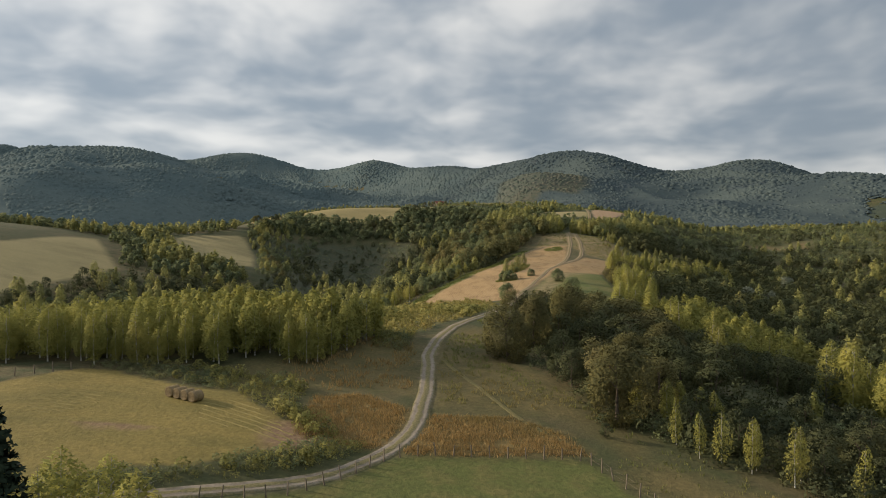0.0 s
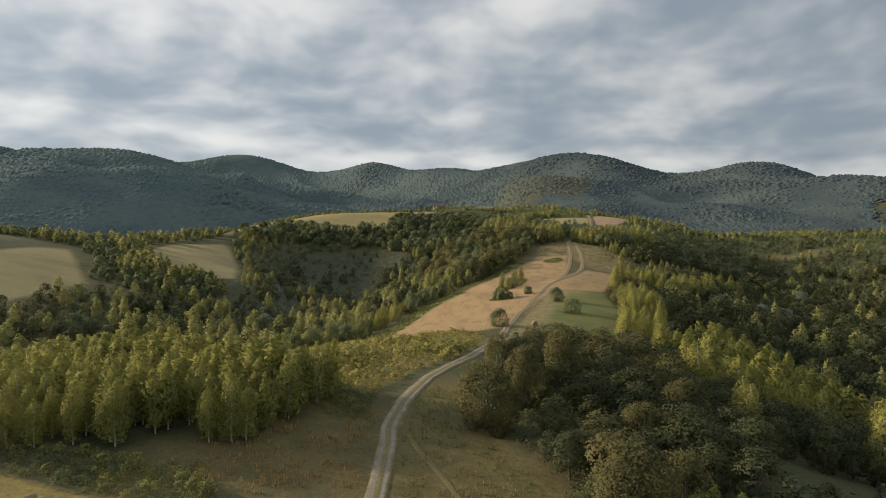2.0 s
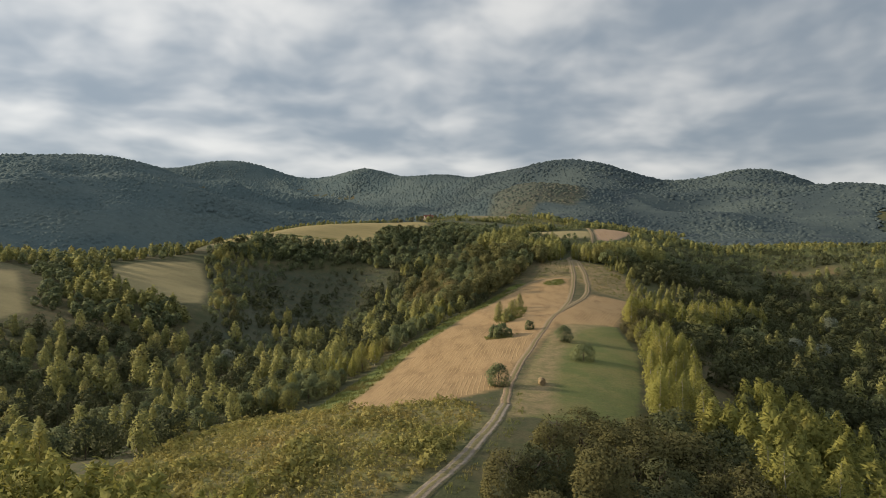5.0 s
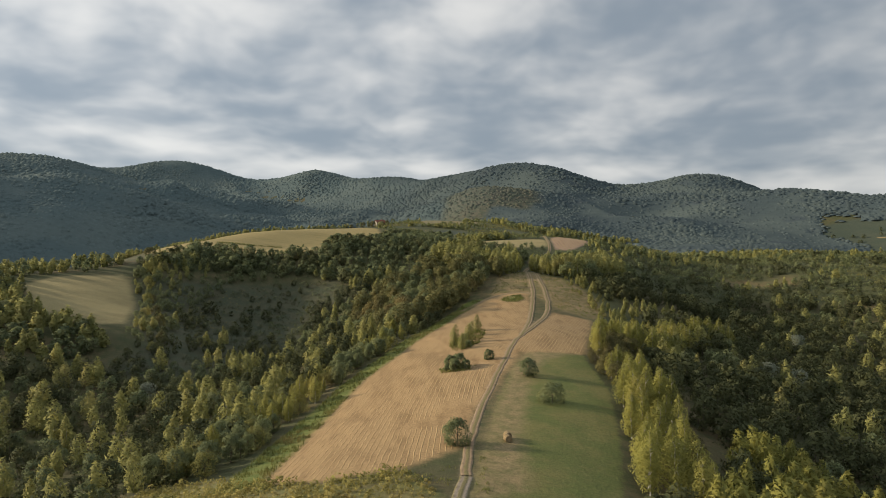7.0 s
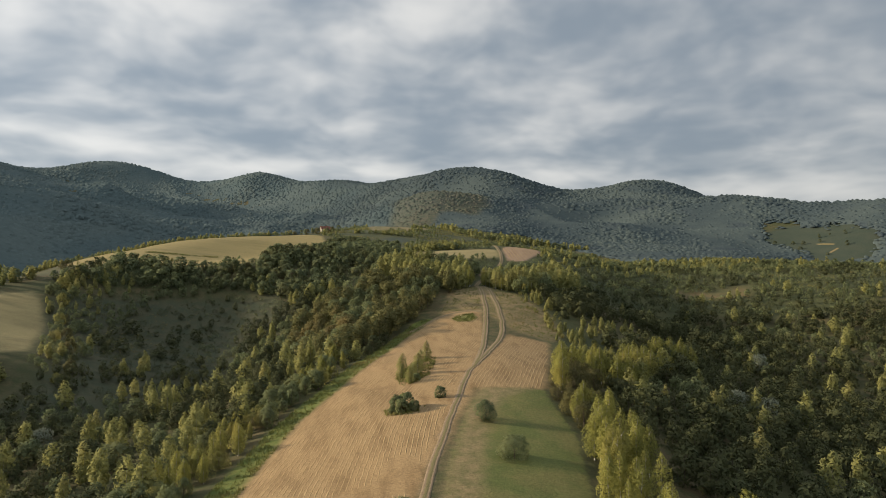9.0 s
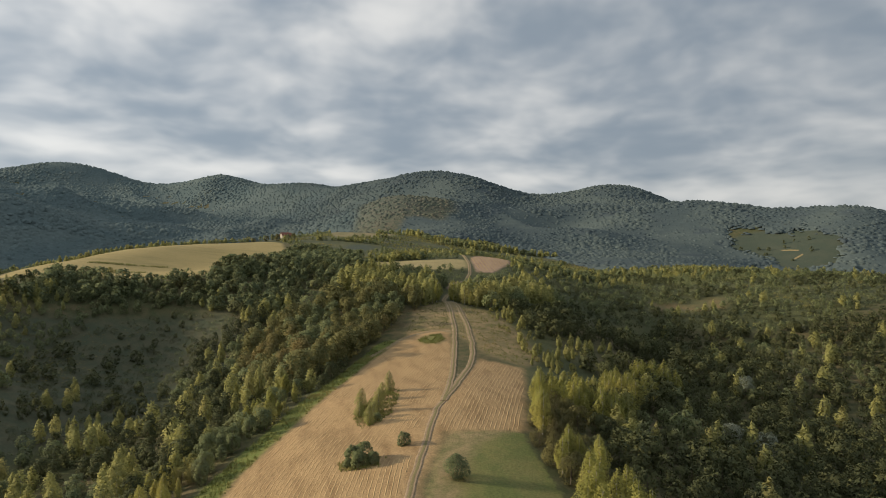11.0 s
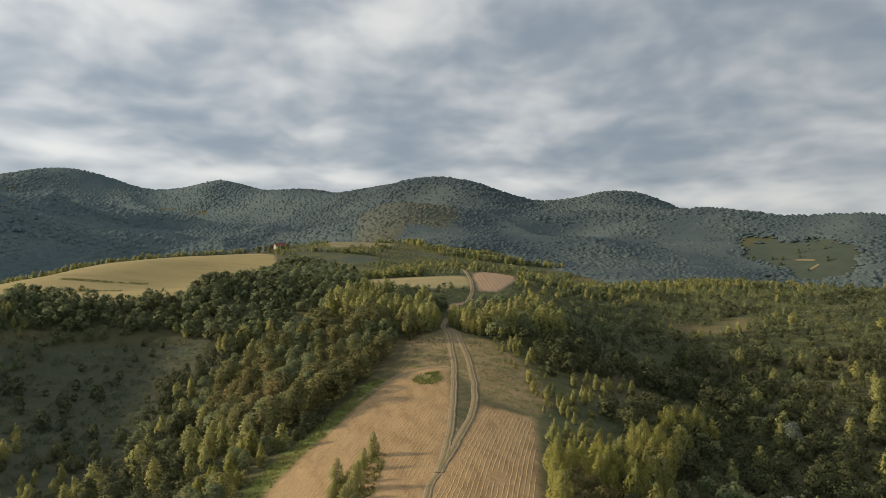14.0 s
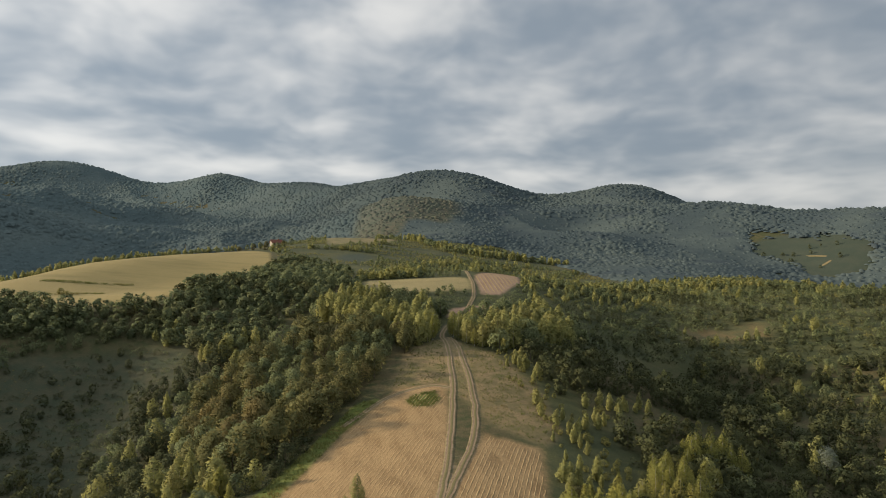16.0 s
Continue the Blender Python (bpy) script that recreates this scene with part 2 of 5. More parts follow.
GULLIES = [  # x, y, rise of swells 24 m wide
    (-55, 215, -9.0), (-54, 262, -9.5), (-62, 292, -4.0), (-38, 290, -4.0), (-90, 236, -6.0), (160, 338, -9.0), (203, 398, -6.0), (203, 330, -5.0), (232, 345, -4.0), (62, 366, -6.5), (0, 388, -6.0),
]


def swell(rows, wide, x, y):
    z = np.zeros_like(x)
    for cx, cy, rise in rows:
        z += rise * np.exp(-((x - cx) ** 2 + (y - cy) ** 2) / (2.0 * wide * wide))
    return z


def lattice(i, j, seed):
    v = np.sin(i * 127.1 + j * 311.7 + seed * 74.7) * 43758.5453
    return v - np.floor(v)


def wavy(x, y, size, seed=0):
    """Smooth value noise, -1 to 1, on a lattice of the given size."""
    u, v = x / size, y / size
    i, j = np.floor(u), np.floor(v)
    a, b = u - i, v - j
    a, b = a * a * (3 - 2 * a), b * b * (3 - 2 * b)
    low = lattice(i, j, seed) * (1 - a) + lattice(i + 1, j, seed) * a
    high = lattice(i, j + 1, seed) * (1 - a) + lattice(i + 1, j + 1, seed) * a
    return 2 * (low * (1 - b) + high * b) - 1


def beside(line, x, y):
    """The distance from a line in the plan."""
    near = np.full(np.shape(x), 1e9)
    for (ax, ay), (bx, by) in zip(line, line[1:]):
        dx, dy = bx - ax, by - ay
        t = np.clip(((x - ax) * dx + (y - ay) * dy) / (dx * dx + dy * dy), 0, 1)
        near = np.minimum(near, np.hypot(x - ax - t * dx, y - ay - t * dy))
    return near


CRESTLINE = [(x, y) for x, y, _ in RANGE[:23]] + [(x, y) for x, y, _ in RANGE[23:29]]


def land(x, y):
    """Height of the ground, in metres."""
    x, y = np.asarray(x, float), np.asarray(y, float)
    z = 8.0 + swell(COUNTRY, 430.0, x, y) + swell(RANGE, 105.0, x, y) + swell(HILLS, 120.0, x, y) + swell(KNOLLS, 42.0, x, y) + swell(GULLIES, 24.0, x, y)
    far = np.clip((np.hypot(x, y) - 750) / 400, 0, 1)
    # ravines and spurs on the flanks of the range, easing out towards its crest
    flank = 1 - 0.85 * np.exp(-beside(CRESTLINE, x, y) ** 2 / (2 * 110.0**2))
    z += far * flank * (38 * (0.5 - np.abs(wavy(x + 0.4 * y, y * 0.6, 210, 1))) + 14 * wavy(x, y, 95, 2))
    return z + 0.25 * wavy(x, y, 14, 3) + 0.06 * wavy(x, y, 3.5, 4)


# ---- what grows where: outlines in the plan ----
STUBBLE = [(-21, 108), (-12, 103), (0, 107), (8, 116), (14, 142), (20, 160), (30, 188), (47, 188), (60, 228), (66, 250), (54, 257),
           (47, 243), (38, 224), (44, 250), (48, 275), (50, 290), (36, 291), (30, 284), (20, 268), (9, 241), (-2, 211), (-11, 188), (-16, 164), (-19, 142)]
MEADOW = [(8, 95), (13, 120), (18, 145), (26, 175), (32, 188), (47, 188), (46, 182), (45, 159), (39, 133), (30, 103), (26, 88)]
PEN = [(-17, -6), (-14, -3), (-11, 1), (-8, 2.2), (7, 2.6), (9.5, -3), (16, -14), (16, -45), (-34, -45), (-34, -12)]
HAYFIELD = [(-58, 10), (-51, 20), (-47, 21), (-37, 16.5), (-29, 15), (-22, 8), (-18, 3), (-21, 1.5), (-27, -3), (-34, -5), (-48, -14), (-64, -10)]
DRY = [(-20, 5), (-20.5, 15.5), (-15, 17), (-10, 13), (-6, 12), (1, 12.5), (6.5, 8.5), (7.6, 3.4), (-8, 2.4), (-12, 3)]
CROFT_A = [(-206, 224), (-196, 282), (-153, 224), (-159, 191), (-166, 160), (-240, 150), (-245, 210)]
CROFT_B = [(-170, 313), (-167, 336), (-140, 350), (-122, 314), (-111, 277), (-126, 260), (-152, 288)]
HILLFIELD = [(-128, 428), (-87, 411), (-56, 415), (-48, 470), (-38, 530), (-25, 600), (-32, 660), (-55, 672), (-90, 640), (-125, 588), (-152, 552), (-172, 505), (-172, 450)]
TOPFIELD = [(34, 430), (37, 458), (51, 452), (90, 452), (88, 426), (82, 422), (50, 414)]
LOWFIELD = [(66, 380), (70, 394), (90, 400), (88, 386)]
PINKFIELD = [(90, 416), (94, 453), (104, 470), (126, 478), (118, 446), (100, 417)]
SCRUBTOP = [(-13, 45), (-9, 56), (0, 74), (5, 92), (0, 105), (-12, 102), (-21, 107), (-30, 118), (-42, 122), (-45, 104), (-43, 82), (-41, 66), (-33, 56), (-25, 50), (-17, 49)]
VERGE = [(-28, 106), (-21, 106), (-18.5, 142), (-16, 164), (-11, 188), (-2, 211), (9, 241), (20, 268), (31, 287), (24, 287), (14, 268), (3, 243), (-8, 213), (-17, 190), (-22, 165), (-26, 142)]
TURFPATCH = [(37.5, 282), (41, 285.5), (46.5, 286), (47, 279), (44, 276), (39, 277)]
BROWTOP = [(34, 292), (50, 291), (58, 262), (67, 252), (75, 262), (78, 290), (72, 316), (58, 337), (44, 322)]


TERRACE_LAND = [(-18, 612), (28, 520), (34, 482), (62, 490), (98, 492), (130, 490), (170, 530), (260, 600), (220, 880), (0, 880), (-40, 700)]
GLADE_E = [(182, 384), (192, 412), (214, 408), (238, 411), (224, 388), (204, 392)]
SLOPE_LAND = [(118, 350), (172, 362), (262, 345), (380, 380), (460, 500), (320, 540), (150, 530), (128, 480), (124, 420)]


def inside(poly, x, y):
    """How far inside an outline a place lies, in metres; negative outside."""
    x, y = np.asarray(x, float), np.asarray(y, float)
    p = np.array(poly, float)
    q = np.roll(p, -1, 0)
    near, odd = np.full(x.shape, 1e9), np.zeros(x.shape, bool)
    for (ax, ay), (bx, by) in zip(p, q):
        dx, dy = bx - ax, by - ay
        t = np.clip(((x - ax) * dx + (y - ay) * dy) / (dx * dx + dy * dy), 0, 1)
        near = np.minimum(near, np.hypot(x - ax - t * dx, y - ay - t * dy))
        cross = (ay > y) != (by > y)
        odd ^= cross & (x < ax + (y - ay) / (dy if dy else 1e-9) * dx)
    return np.where(odd, near, -near)


ROAD = [(-40, -12.5), (-26, -8), (-21.5, -6.2), (-17.3, -4.2), (-14.2, -1.7), (-11.6, 1.4), (-10, 4.6), (-8.8, 8.6), (-8.2, 15), (-8.4, 23), (-8.8, 32), (-8.5, 41), (-6.5, 52), (-3, 62), (1, 72), (5.5, 89), (8, 102), (10, 120), (15, 145), (23, 175), (31, 205), (34, 211)]
TRACK_A = [(34, 211), (38, 225), (42, 240), (47, 264), (52, 288), (55, 310), (57, 328), (58, 345), (64, 372), (78, 392), (88, 420), (92, 455), (96, 490)]
TRACK_B = [(34, 211), (42, 231), (51, 254), (56, 276), (58.5, 300), (60.5, 328), (61, 345)]

# ---- ground ----
def graded(lo, hi, near_lo, near_hi, first, most, grow):
    """Grid lines, close in the near stretch and wider with the distance."""
    mid = list(np.arange(near_lo, near_hi + 0.01, first))
    step, up = first, [mid[-1]]
    while up[-1] < hi:
        step = min(step * grow, most)
        up.append(up[-1] + step)
    step, down = first, [mid[0]]
    while down[-1] > lo:
        step = min(step * grow, most)
        down.append(down[-1] - step)
    return np.array(down[:0:-1] + mid + up[1:])


def mesh_of(name, verts, faces, mat, smooth=False, normals=None):
    """A mesh from arrays of places and of corners, all faces alike."""
    me = bpy.data.meshes.new(name)
    verts, faces = np.asarray(verts, np.float32), np.asarray(faces, np.int32)
    k = faces.shape[1]
    me.vertices.add(len(verts))
    me.vertices.foreach_set("co", verts.ravel())
    me.loops.add(faces.size)
    me.loops.foreach_set("vertex_index", faces.ravel())
    me.polygons.add(len(faces))
    me.polygons.foreach_set("loop_start", np.arange(len(faces), dtype=np.int32) * k)
    me.polygons.foreach_set("use_smooth", np.full(len(faces), smooth))
    me.materials.append(mat)
    me.update(calc_edges=True)
    if normals is not None:
        me.polygons.foreach_set("use_smooth", np.ones(len(faces), bool))
        me.attributes.new("custom_normal", "FLOAT_VECTOR", "POINT").data.foreach_set("vector", np.asarray(normals, np.float32).ravel())
    return me


def grid_faces(rows, cols):
    i = np.arange(rows - 1)[:, None] * cols + np.arange(cols - 1)[None]
    return np.stack([i, i + 1, i + cols + 1, i + cols], -1).reshape(-1, 4)


GROUND, g = material("grassland")
place = g.add("ShaderNodeNewGeometry").outputs["Position"]


def cover(name):
    a = g.add("ShaderNodeAttribute")
    a.attribute_name = name
    return a.outputs["Fac"]


rag = g.math("MULTIPLY_ADD", g.noise(place, 0.45, 5.0, 0.65), 3.0, -1.5)
big, small, tiny = g.noise(place, 0.035, 4.0), g.noise(place, 0.3, 5.0, 0.6), g.noise(place, 2.2, 5.0, 0.7)
wild = g.mix(g.step(big, 0.35, 0.65), (0.066, 0.070, 0.030), (0.112, 0.090, 0.044))
wild = g.mix(g.step(small, 0.42, 0.65), wild, (0.058, 0.066, 0.026))
colour = wild


def lay(colour, name, light, dark, low=0.35, high=0.68, scale=0.5, edge=0.7, stretch=None):
    # the ground covers get the same blue lift, as a painted haze
    light, dark = ((red, green, blue * 1.12) for red, green, blue in (light, dark))
    own = g.mix(g.step(g.noise(place, scale, 5.0, 0.65, stretch), low, high), light, dark)
    return g.mix(g.step(g.math("ADD", cover(name), rag), -edge, edge), colour, own)


colour = lay(colour, "scrub", (0.150, 0.152, 0.048), (0.190, 0.160, 0.060), 0.35, 0.65, 0.35)
colour = lay(colour, "slope", (0.142, 0.112, 0.040), (0.096, 0.084, 0.029), 0.36, 0.66, 0.18, 3.0)
colour = lay(colour, "hollow", (0.058, 0.070, 0.036), (0.084, 0.082, 0.042), 0.35, 0.65, 0.2, 6.0)
colour = lay(colour, "terrace", (0.090, 0.092, 0.034), (0.056, 0.066, 0.027), 0.38, 0.64, 0.06, 6.0)
colour = lay(colour, "glade", (0.170, 0.122, 0.050), (0.095, 0.092, 0.036), 0.38, 0.62, 0.09, 8.0)
colour = lay(colour, "green", (0.052, 0.068, 0.042), (0.064, 0.076, 0.046), 0.38, 0.64, 0.04, 6.0)
colour = lay(colour, "strip", (0.230, 0.185, 0.080), (0.150, 0.140, 0.055), 0.38, 0.64, 0.06, 6.0)
colour = lay(colour, "verge", (0.100, 0.130, 0.026), (0.140, 0.150, 0.035), 0.35, 0.65, 0.5)
colour = lay(colour, "brow", (0.265, 0.192, 0.088), (0.150, 0.130, 0.050), 0.35, 0.66, 0.16, 3.0)
colour = lay(colour, "meadow", (0.112, 0.130, 0.034), (0.160, 0.150, 0.046), 0.40, 0.66, 0.10)
colour = lay(colour, "pale", (0.250, 0.190, 0.085), (0.155, 0.140, 0.052), 0.38, 0.66, 0.35, 2.0)
colour = lay(colour, "hay", (0.225, 0.172, 0.046), (0.165, 0.135, 0.036), 0.35, 0.70, 0.22, 0.7, ((0.35, 1.0, 1.0), 0.3))
colour = lay(colour, "pen", (0.098, 0.110, 0.028), (0.140, 0.126, 0.038), 0.42, 0.72, 0.3)
colour = lay(colour, "dry", (0.215, 0.152, 0.052), (0.150, 0.116, 0.040), 0.35, 0.65, 0.6, 1.6)
# field colour lightened to stand in for haze over the far crofts
colour = lay(colour, "croft", (0.300, 0.248, 0.105), (0.230, 0.190, 0.080), 0.4, 0.7, 0.08, 2.5, ((0.3, 1.0, 1.0), 0.2))
colour = lay(colour, "hillfield", (0.300, 0.236, 0.086), (0.235, 0.190, 0.066), 0.4, 0.7, 0.06, 2.5, ((0.3, 1.0, 1.0), -0.2))
colour = lay(colour, "stubble", (0.345, 0.232, 0.102), (0.230, 0.148, 0.062), 0.4, 0.7, 0.3, 1.8, ((1.0, 0.25, 1.0), -0.2))
colour = lay(colour, "pink", (0.360, 0.245, 0.150), (0.300, 0.195, 0.115), 0.4, 0.7, 0.3, 1.5, ((1.0, 0.25, 1.0), -0.2))
colour = lay(colour, "earth", (0.300, 0.235, 0.150), (0.210, 0.150, 0.085), 0.4, 0.7, 1.0, 0.9)
colour = lay(colour, "bare", (0.200, 0.125, 0.070), (0.270, 0.190, 0.090), 0.4, 0.7, 1.2, 1.2)
speck = g.math("MULTIPLY_ADD", tiny, 1.3, 0.35)
value = g.add("ShaderNodeHueSaturation")
g.link(speck, value.inputs["Value"])
g.link(colour, value.inputs["Color"])
finish(g, value.outputs[0], 0.95, g.math("ADD", tiny, g.math("MULTIPLY", small, 2.0)), 0.12, 0.8)

gx = graded(-2900, 2300, -70, 80, 2.0, 60.0, 1.08)
gy = graded(-600, 3200, -30, 300, 2.0, 60.0, 1.06)
X, Y = np.meshgrid(gx, gy)
Z = land(X, Y)
ground_mesh = mesh_of("ground", np.stack([X, Y, Z], -1).reshape(-1, 3), grid_faces(len(gy), len(gx)), GROUND, True)
fx, fy = X.ravel(), Y.ravel()
covers = {
    "stubble": np.minimum(inside(STUBBLE, fx, fy), -inside(TURFPATCH, fx, fy)), "meadow": inside(MEADOW, fx, fy), "pen": inside(PEN, fx, fy), "hay": inside(HAYFIELD, fx, fy),
    "dry": inside(DRY, fx, fy), "croft": np.maximum(np.maximum(inside(CROFT_A, fx, fy), inside(CROFT_B, fx, fy)), inside(TOPFIELD, fx, fy)),
    "hillfield": inside(HILLFIELD, fx, fy), "pink": np.maximum(inside(PINKFIELD, fx, fy), inside(LOWFIELD, fx, fy)), "scrub": inside(SCRUBTOP, fx, fy),
    "pale": inside([(7, 92), (4, 84), (9, 100), (12, 119), (18, 145), (26, 175), (32, 189), (46, 189), (36, 181), (31, 172), (24, 146), (19, 122), (16, 98)], fx, fy),
    "hollow": inside([(-91, 372), (-38, 376), (-24, 351), (-30, 320), (-44, 295), (-60, 262), (-75, 230), (-98, 222), (-96, 255), (-125, 320), (-134, 352)], fx, fy),
    "slope": np.maximum(inside([(-32, 14), (-14, 19), (-9, 18), (-10, 42), (-14, 50), (-20, 40), (-32, 28)], fx, fy), inside([(-8, 14), (8, 13), (12, 4), (24, -8), (28, -40), (17, -40), (17, -14), (10, -2), (14, 8), (9, 24), (2, 37), (4, 56), (-4, 54), (-8, 40)], fx, fy)),
    "terrace": np.maximum(np.maximum(np.maximum(inside(TERRACE_LAND, fx, fy), inside(SLOPE_LAND, fx, fy)), inside([(5, 385), (58, 340), (112, 345), (124, 420), (128, 485), (60, 492), (26, 490), (26, 420)], fx, fy)), inside([(58, 226), (72, 316), (80, 328), (82, 300), (92, 270), (86, 240), (74, 222)], fx, fy)),
    "green": np.maximum(inside([(18, 642), (51, 667), (45, 611), (28, 598)], fx, fy), inside([(510, 790), (520, 880), (560, 900), (620, 905), (660, 860), (740, 810), (720, 750), (600, 764)], fx, fy)),
    "strip": inside([(10, 1010), (89, 903), (90, 822), (15, 725)], fx, fy),
    "glade": inside(GLADE_E, fx, fy), "verge": np.maximum(inside(VERGE, fx, fy), inside(TURFPATCH, fx, fy)), "brow": inside(BROWTOP, fx, fy),
    "bare": np.maximum(2.0 - np.hypot((fx + 37) / 2.0, (fy - 3.5) * 2.2), 2.6 - np.hypot(fx + 20.5, (fy - 5.0) / 1.4)),
    "earth": 0.5 - np.minimum(beside(TRACK_A, fx, fy), np.minimum(beside(TRACK_B, fx, fy), beside(ROAD, fx, fy))),
}
for key, far_in in covers.items():
    ground_mesh.attributes.new(key, "FLOAT", "POINT").data.foreach_set("value", np.clip(far_in, -20, 20).astype(np.float32))
ground = new("ground", ground_mesh)
tagged(ground, "rolling hill country with mown fields and rough grass", "ground", kind="structure")


# ---- tracks ----
def along(line, step):
    """Even points along a smoothed line, with the way to its right."""
    p = np.array(line, float)
    for _ in range(3):
        p = np.concatenate([p[:1], np.stack([p[:-1] * 0.75 + p[1:] * 0.25, p[:-1] * 0.25 + p[1:] * 0.75], 1).reshape(-1, 2), p[-1:]])
    run = np.r_[0, np.cumsum(np.hypot(*np.diff(p, axis=0).T))]
    s = np.arange(0, run[-1], step)
    q = np.stack([np.interp(s, run, p[:, 0]), np.interp(s, run, p[:, 1])], 1)
    d = np.gradient(q, axis=0)
    d /= np.hypot(*d.T)[:, None]
    return q, np.stack([d[:, 1], -d[:, 0]], 1)


def gravel(name, light, dark, grassy, width):
    m, n = material(name)
    where = n.add("ShaderNodeNewGeometry").outputs["Position"]
    a = n.add("ShaderNodeAttribute")
    a.attribute_name = "across"
    off = n.math("ABSOLUTE", a.outputs["Fac"])
    f, s = n.noise(where, 0.6, 5.0, 0.65), n.noise(where, 5.0, 5.0, 0.7)
    c = n.mix(n.step(f, 0.38, 0.65), light, dark)
    green = n.mix(n.step(s, 0.35, 0.65), (0.130, 0.125, 0.045), (0.210, 0.170, 0.080))
    wobble = n.math("MULTIPLY_ADD", f, 0.9, -0.45)
    middle = n.math("MULTIPLY", n.step(n.math("ADD", off, wobble), 0.42, 0.18), grassy)
    rim = n.step(n.math("ADD", off, wobble), width - 0.3, width + 0.1)
    c = n.mix(n.math("MAXIMUM", middle, rim), c, green)
    v = n.add("ShaderNodeHueSaturation")
    n.link(n.math("MULTIPLY_ADD", s, 0.8, 0.6), v.inputs["Value"])
    n.link(c, v.inputs["Color"])
    finish(n, v.outputs[0], 0.95, s, 0.05)
    return m


def track(name, line, half, mat, label, ruts):
    """A worn way with two sunken wheel lines and a raised middle."""
    q, right = along(line, 0.8)
    across = np.array([-1.0, -0.72, -0.5, -0.26, 0.0, 0.26, 0.5, 0.72, 1.0]) * half
    rise = np.array([-0.10, 0.09, 0.03, 0.07, 0.11, 0.07, 0.03, 0.09, -0.10]) * ruts
    P = q[:, None] + right[:, None] * across[None, :, None]
    P = P + right[:, None] * (0.22 * wavy(q[:, 0], q[:, 1], 5, 9)[:, None, None])
    z = land(P[..., 0], P[..., 1]) + rise + 0.05 + 0.03 * wavy(P[..., 0], P[..., 1], 1.1, 7)
    me = mesh_of(name, np.concatenate([P, z[..., None]], -1).reshape(-1, 3), grid_faces(len(q), len(across)), mat, True)
    me.attributes.new("across", "FLOAT", "POINT").data.foreach_set("value", np.tile(across, len(q)).astype(np.float32))
    return tagged(new(name, me), label, "road", kind="structure")


track("road_1", ROAD[:17], 1.05, gravel("gravel", (0.285, 0.240, 0.188), (0.215, 0.176, 0.132), 0.9, 0.9),
      "pale gravel farm road with a worn grassy middle", 1.0)
DIRT = gravel("dirt", (0.310, 0.225, 0.145), (0.235, 0.168, 0.100), 0.9, 0.95)
track("road_4", ROAD[16:], 0.85, DIRT, "faint two-rut dirt track along the edge of stubble", 0.8)
track("road_2", TRACK_A, 1.1, DIRT, "dusty two-rut dirt track climbing through stubble", 1.2)
track("road_6", [(20, 273), (29, 284), (36, 288), (42, 289.6), (47, 290), (51.5, 287)], 0.9, DIRT, "faint bare wheel track curving round the head of the stubble", 0.8)
track("road_3", TRACK_B, 1.1, DIRT, "dusty two-rut dirt track with a grassy middle", 1.2)


track("road_7", [(-6.4, 33), (-4.6, 28), (-1.8, 21.4), (1.0, 13.6), (4.1, 9.2), (6.6, 6.0)], 0.3, gravel("trodden_grass", (0.160, 0.132, 0.055), (0.135, 0.115, 0.046), 0.2, 0.3),
      "faint trodden line across a dry grass slope", 0.2)


# ---- trees ----


def unit(n, r):
    v = r.normal(size=(n, 3))
    return v / np.linalg.norm(v, axis=1)[:, None]


def sprays(at, out, size, r, droop=0.0, loose=1.2, slim=1.0, glint=0.14):
    """Small leaf sprays, a triangle each, turned roughly outwards. Gives places, corners and the crown's own outward way at each."""
    n = len(at)
    normal = out / (np.linalg.norm(out, axis=1)[:, None] + 1e-9) + loose * unit(n, r)
    normal[:, 2] += 0.3
    normal /= np.linalg.norm(normal, axis=1)[:, None]
    a = np.cross(normal, unit(n, r))
    a /= np.linalg.norm(a, axis=1)[:, None] + 1e-9
    a[:, 2] -= droop
    a /= np.linalg.norm(a, axis=1)[:, None]
    b = np.cross(normal, a)
    b /= np.linalg.norm(b, axis=1)[:, None] + 1e-9
    s = (size * r.uniform(0.55, 1.4, n))[:, None]
    long, wide = s * slim, s / slim
    v = np.stack([at - a * long * 0.55 - b * wide * 0.40, at + a * long * 0.75, at - a * long * 0.45 + b * wide * 0.45], 1)
    soft = out / (np.linalg.norm(out, axis=1)[:, None] + 1e-9) + (0, 0, 0.25) + glint * normal
    soft /= np.linalg.norm(soft, axis=1)[:, None]
    return v.reshape(-1, 3), np.arange(3 * n).reshape(n, 3), np.repeat(soft, 3, 0)


